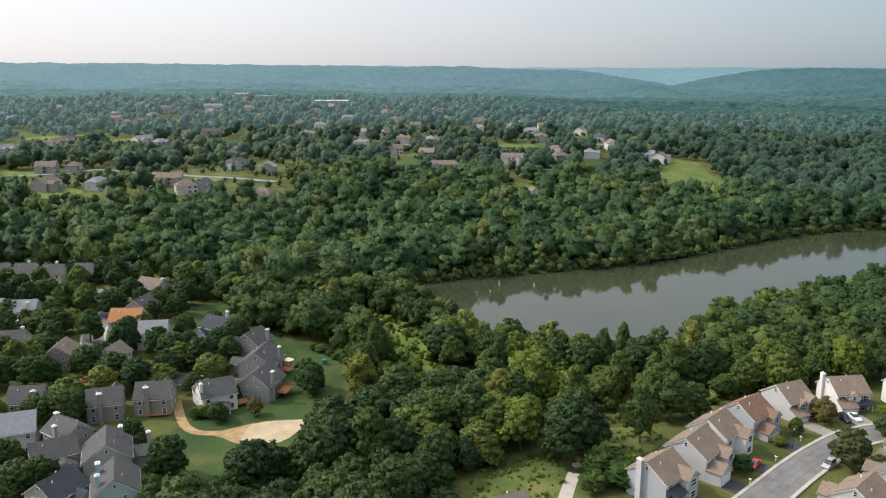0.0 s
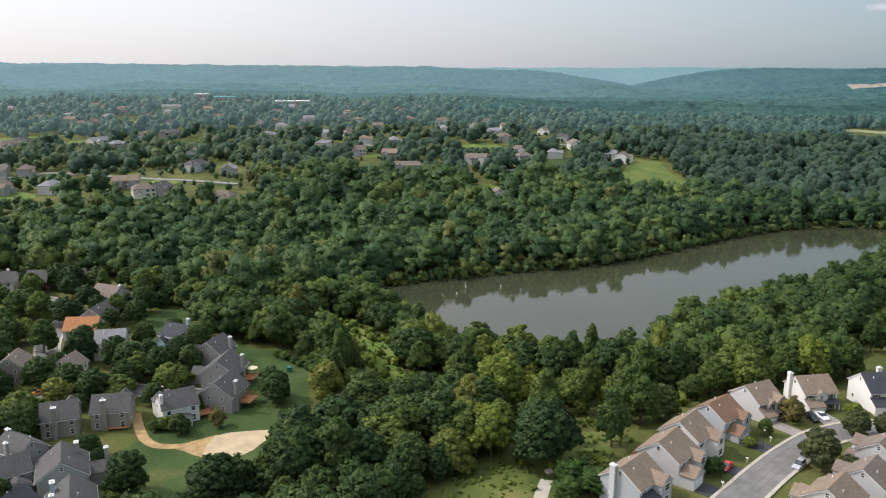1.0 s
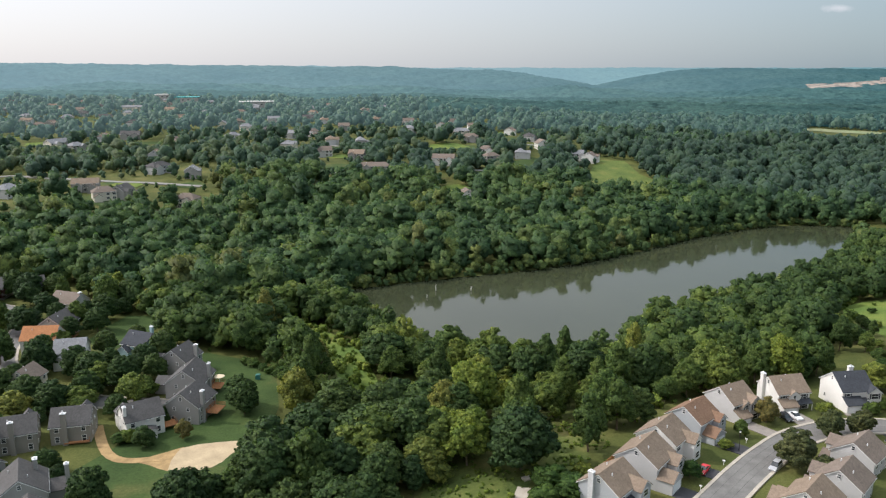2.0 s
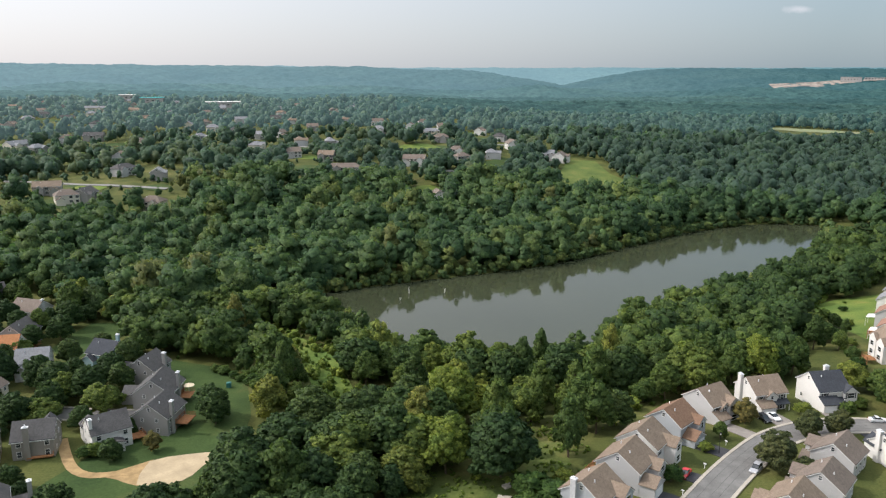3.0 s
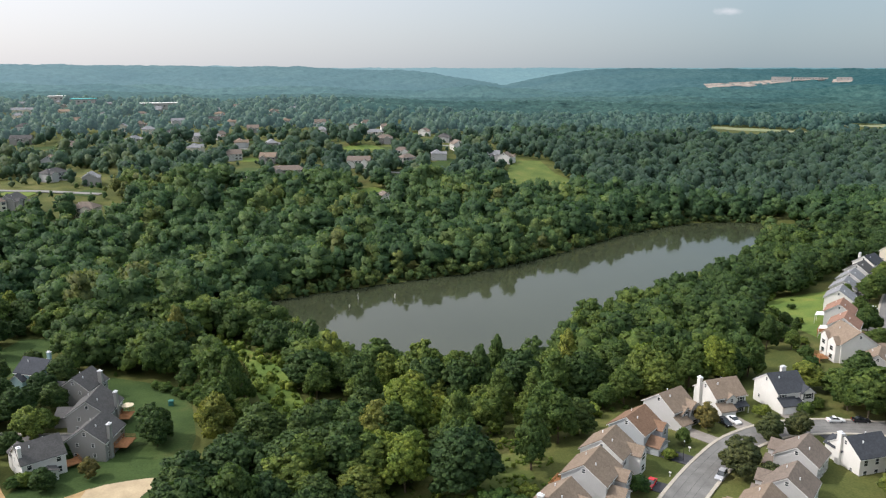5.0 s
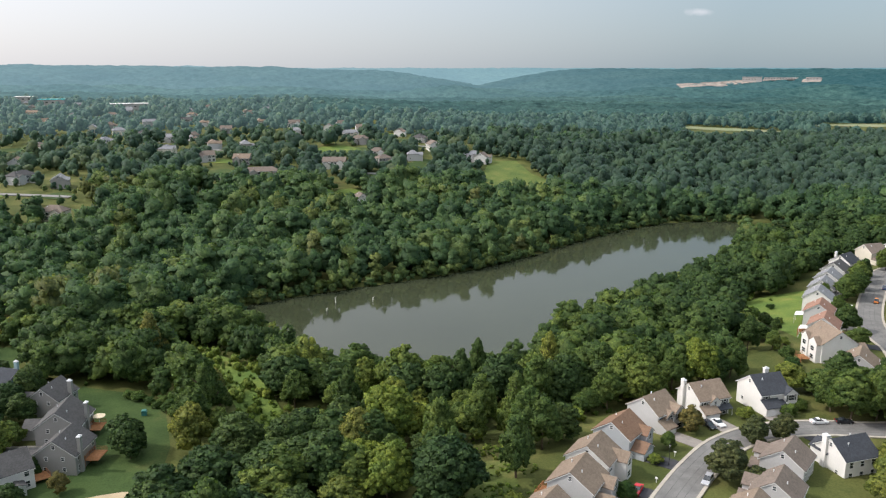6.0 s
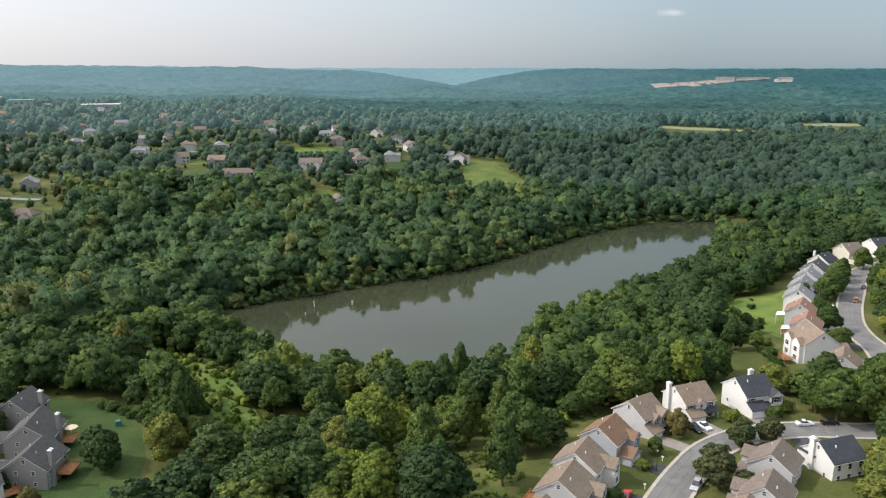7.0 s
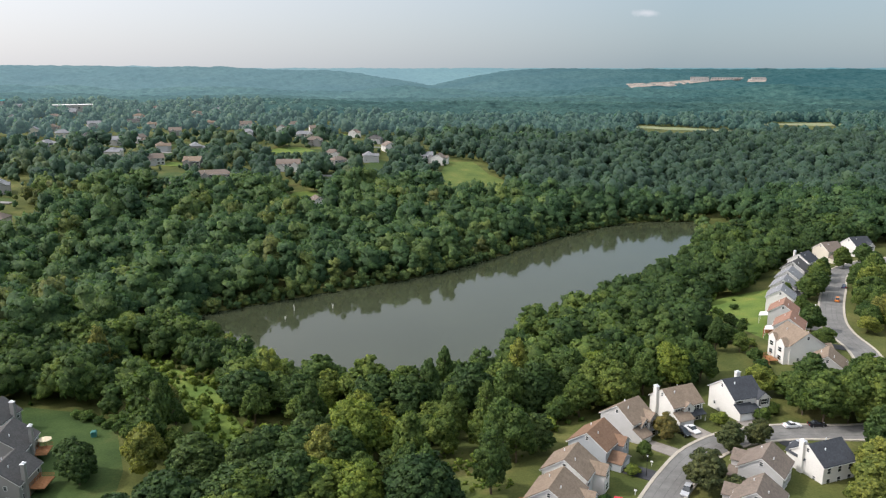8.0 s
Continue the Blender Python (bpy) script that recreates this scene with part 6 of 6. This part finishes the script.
x, y, u = scatter(-1250, 1700, 740, 1760, 14.0, 31)
r = np.hypot(x, y)
suburb = (x < 230 - (y - 900) * 0.1)
cut = (np.degrees(np.arctan2(x, y)) > 35.0) & (np.degrees(np.arctan2(x, y)) < 45.0)
ok = in_view(x, y, 30) & ((r < 1240) | suburb | (cut & (r < 1370))) & (np.hypot(x, y) < 1760)
ok &= ~(suburb & ((u < 0.25) | (waves(x, y, 85, 12) > 0.7)))
x, y, u, suburb = x[ok], y[ok], u[ok], suburb[ok]
keep = np.ones(len(x), bool)
FIELDS = [[(560, 1030), (575, 950), (650, 890), (690, 905), (640, 960), (600, 1030)], [(745, 1000), (870, 950), (900, 965), (860, 1025), (760, 1020)]]
for poly in FIELDS:         # nothing tall stands on a field or close in front of it
    keep &= ~inside(poly, x, y) & ~inside([(px * 0.965, py * 0.965) for px, py in poly], x, y) & ~inside([(px * 0.93, py * 0.93) for px, py in poly], x, y) & ~inside([(px * 0.9, py * 0.9) for px, py in poly], x, y)
x, y, u, suburb = x[keep], y[keep], u[keep], suburb[keep]
pale_field = grass_mat("pale_mown_field", (0.26, 0.24, 0.16), (0.17, 0.21, 0.11), (0.22, 0.23, 0.135))
for i, poly in enumerate(FIELDS):
    patch("field_far_%d" % i, poly, pale_field, 0.5, "pale mown field between far woods", "field", cell=20)
g2 = np.random.RandomState(6)
# darker tint to the right, for the thinner haze away from the sun
tin, hts = 0.45 - 0.3 * smooth(150, 400, x) + 0.3 * waves(x, y, 110, 25) + g2.uniform(-0.4, 0.4, len(x)), (g2.uniform(8, 22, len(x)) + 4 * waves(x, y, 90, 26)) * np.where(suburb, g2.uniform(0.55, 1.0, len(x)), 1.0)
for poly in FIELDS:         # young low wood on the lake side of the fields
    for k in (0.87, 0.84, 0.81, 0.78):
        hts = np.where(inside([(px * k, py * k) for px, py in poly], x, y), np.minimum(hts, 7.0), hts)
hts = room_for(x, y, hts)
x, y, tin, hts = x[hts > 0], y[hts > 0], tin[hts > 0], hts[hts > 0]
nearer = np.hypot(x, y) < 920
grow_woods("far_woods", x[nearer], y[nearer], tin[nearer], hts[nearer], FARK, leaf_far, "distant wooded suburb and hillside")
# these crowns carry the emitted haze of leaf_haze
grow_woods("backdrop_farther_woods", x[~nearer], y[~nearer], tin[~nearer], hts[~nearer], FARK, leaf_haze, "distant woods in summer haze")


def canopy_height(X, Y, cell):
    """The tops of far woods: rounded crowns side by side over the land."""
    ix, iy = np.floor(X / cell), np.floor(Y / cell)
    best = np.full(X.shape, 9.0)
    for a in (-1, 0, 1):
        for b in (-1, 0, 1):
            h1 = np.sin((ix + a) * 127.1 + (iy + b) * 311.7) * 43758.5453
            h2 = np.sin((ix + a) * 269.5 + (iy + b) * 183.3) * 43758.5453
            cx, cy = (ix + a + (h1 - np.floor(h1))) * cell, (iy + b + (h2 - np.floor(h2))) * cell
            best = np.minimum(best, np.hypot(X - cx, Y - cy) / cell)
    return land(X, Y) + 15 - 11 * np.minimum(best, 1.0) ** 1.3 + 3 * waves(X, Y, cell * 6, 15)


def canopy(name, r0, r1, a0, a1, pr, pa, cell, mat, label):
    """A wooded belt from r0 to r1 metres off, between two bearings."""
    rs, az = np.arange(r0, r1, pr), np.radians(np.arange(a0, a1, math.degrees(pa / r0)))
    A, R = np.meshgrid(az, rs)
    X, Y = R * np.sin(A), R * np.cos(A)
    i = np.arange(A.size).reshape(A.shape)
    q = np.stack([i[:-1, :-1], i[:-1, 1:], i[1:, 1:], i[1:, :-1]], -1).reshape(-1, 4)
    Z = canopy_height(X, Y, cell)
    Z[0] = land(X[0], Y[0])
    me = mesh_from(name, np.stack([X, Y, Z], -1).reshape(-1, 3), q, mat, quads=True)
    return tagged(new(name, me), label, "woods", kind="structure")


# each belt emits its own haze colour, stronger with distance
right_woods = hill_mat("hazy_green_woods", (0.024, 0.047, 0.04), (0.03, 0.058, 0.06), (0.008, 0.03, 0.032))
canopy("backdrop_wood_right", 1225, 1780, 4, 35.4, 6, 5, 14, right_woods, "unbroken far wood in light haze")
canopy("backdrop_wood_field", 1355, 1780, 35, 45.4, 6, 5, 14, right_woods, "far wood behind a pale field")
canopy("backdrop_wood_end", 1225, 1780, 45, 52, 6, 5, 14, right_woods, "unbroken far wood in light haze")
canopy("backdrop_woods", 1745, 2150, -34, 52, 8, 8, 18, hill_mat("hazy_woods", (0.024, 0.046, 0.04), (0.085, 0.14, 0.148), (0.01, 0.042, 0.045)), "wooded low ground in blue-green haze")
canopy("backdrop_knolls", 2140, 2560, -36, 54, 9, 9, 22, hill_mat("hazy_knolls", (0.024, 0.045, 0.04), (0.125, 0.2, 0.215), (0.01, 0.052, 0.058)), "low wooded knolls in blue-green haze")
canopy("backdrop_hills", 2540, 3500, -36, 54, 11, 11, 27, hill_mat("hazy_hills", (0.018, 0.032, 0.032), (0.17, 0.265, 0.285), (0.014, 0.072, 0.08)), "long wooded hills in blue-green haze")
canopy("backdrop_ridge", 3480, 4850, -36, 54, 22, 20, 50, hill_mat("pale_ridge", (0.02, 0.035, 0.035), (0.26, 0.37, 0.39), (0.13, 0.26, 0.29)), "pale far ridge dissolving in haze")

# a cleared building site on the far hill, and the long roofs at the top of the suburb
site = plain("bare_site_earth", (0.27, 0.235, 0.2), 0.95, 0.1, 0.45, 0.05)


def far_block(x, y, ang, L, W, h, wall, roof, label, z=None, name="warehouse"):
    """A long low building: walls, flat roof with parapet, a band of loading doors."""
    top = tagged(new(name), label, "building", "far buildings")
    top.empty_display_size = 2
    top.matrix_basis = pose(x, y, z_at(x, y) if z is None else z, 0, 0, ang)
    part("wall", box(bmesh.new(), -L / 2, -W / 2, -12, L / 2, W / 2, h), wall, top)
    part("roof", box(bmesh.new(), -L / 2 - 0.5, -W / 2 - 0.5, h, L / 2 + 0.5, W / 2 + 0.5, h + 1.0), roof, top)
    for k in range(int(L / 9)):
        part("window", box(bmesh.new(), -L / 2 + 3 + k * 9, -W / 2 - 0.2, h * 0.45, -L / 2 + 6 + k * 9, -W / 2 + 0.1, h * 0.45 + 1.6), glass, top)


teal_roof = plain("teal_metal_roof", (0.06, 0.42, 0.42), 0.5, 0.4, 0.1, 0.1)
pale_wall = plain("pale_stucco", (0.38, 0.36, 0.34), 0.8, 0.2, 0.08, 0.1)
SITES = [[(1374, 2289), (1555, 2408), (1650, 2402), (1689, 2442), (1585, 2455), (1476, 2458), (1368, 2428), (1330, 2330)], [(1676, 2407), (1774, 2365), (1812, 2398), (1728, 2466)], [(1745, 2297), (1790, 2262), (1842, 2318), (1790, 2348)]]
for i, poly in enumerate(SITES):
    patch("building_site_%d" % i, poly, site, 14.5, "bare pale earth of a hilltop building site", "building site", cell=22)
far_block(1651, 2426, -34, 62, 24, 13, pale_wall, pale_wall, "long pale warehouse on a far hilltop", z=z_at(1651, 2426) + 14)
far_block(1800, 2310, -34, 44, 22, 8, pale_wall, pale_wall, "pale low building on a far hilltop", z=z_at(1800, 2310) + 14)
far_block(1741, 2403, -34, 96, 18, 5, pale_wall, pale_wall, "pale low building on a far hilltop", z=z_at(1741, 2403) + 14)
far_block(-203, 1450, 8, 62, 26, 9, pale_wall, WALLS["white"], "long white school building among trees", z=z_at(-203, 1450) + 3)
far_block(-330, 1490, 5, 40, 24, 9, pale_wall, teal_roof, "low building with a teal metal roof", z=z_at(-330, 1490) + 5)
far_block(-392, 1575, 5, 30, 24, 8, pale_wall, WALLS["white"], "low white-roofed building among trees", z=z_at(-392, 1575) + 6)
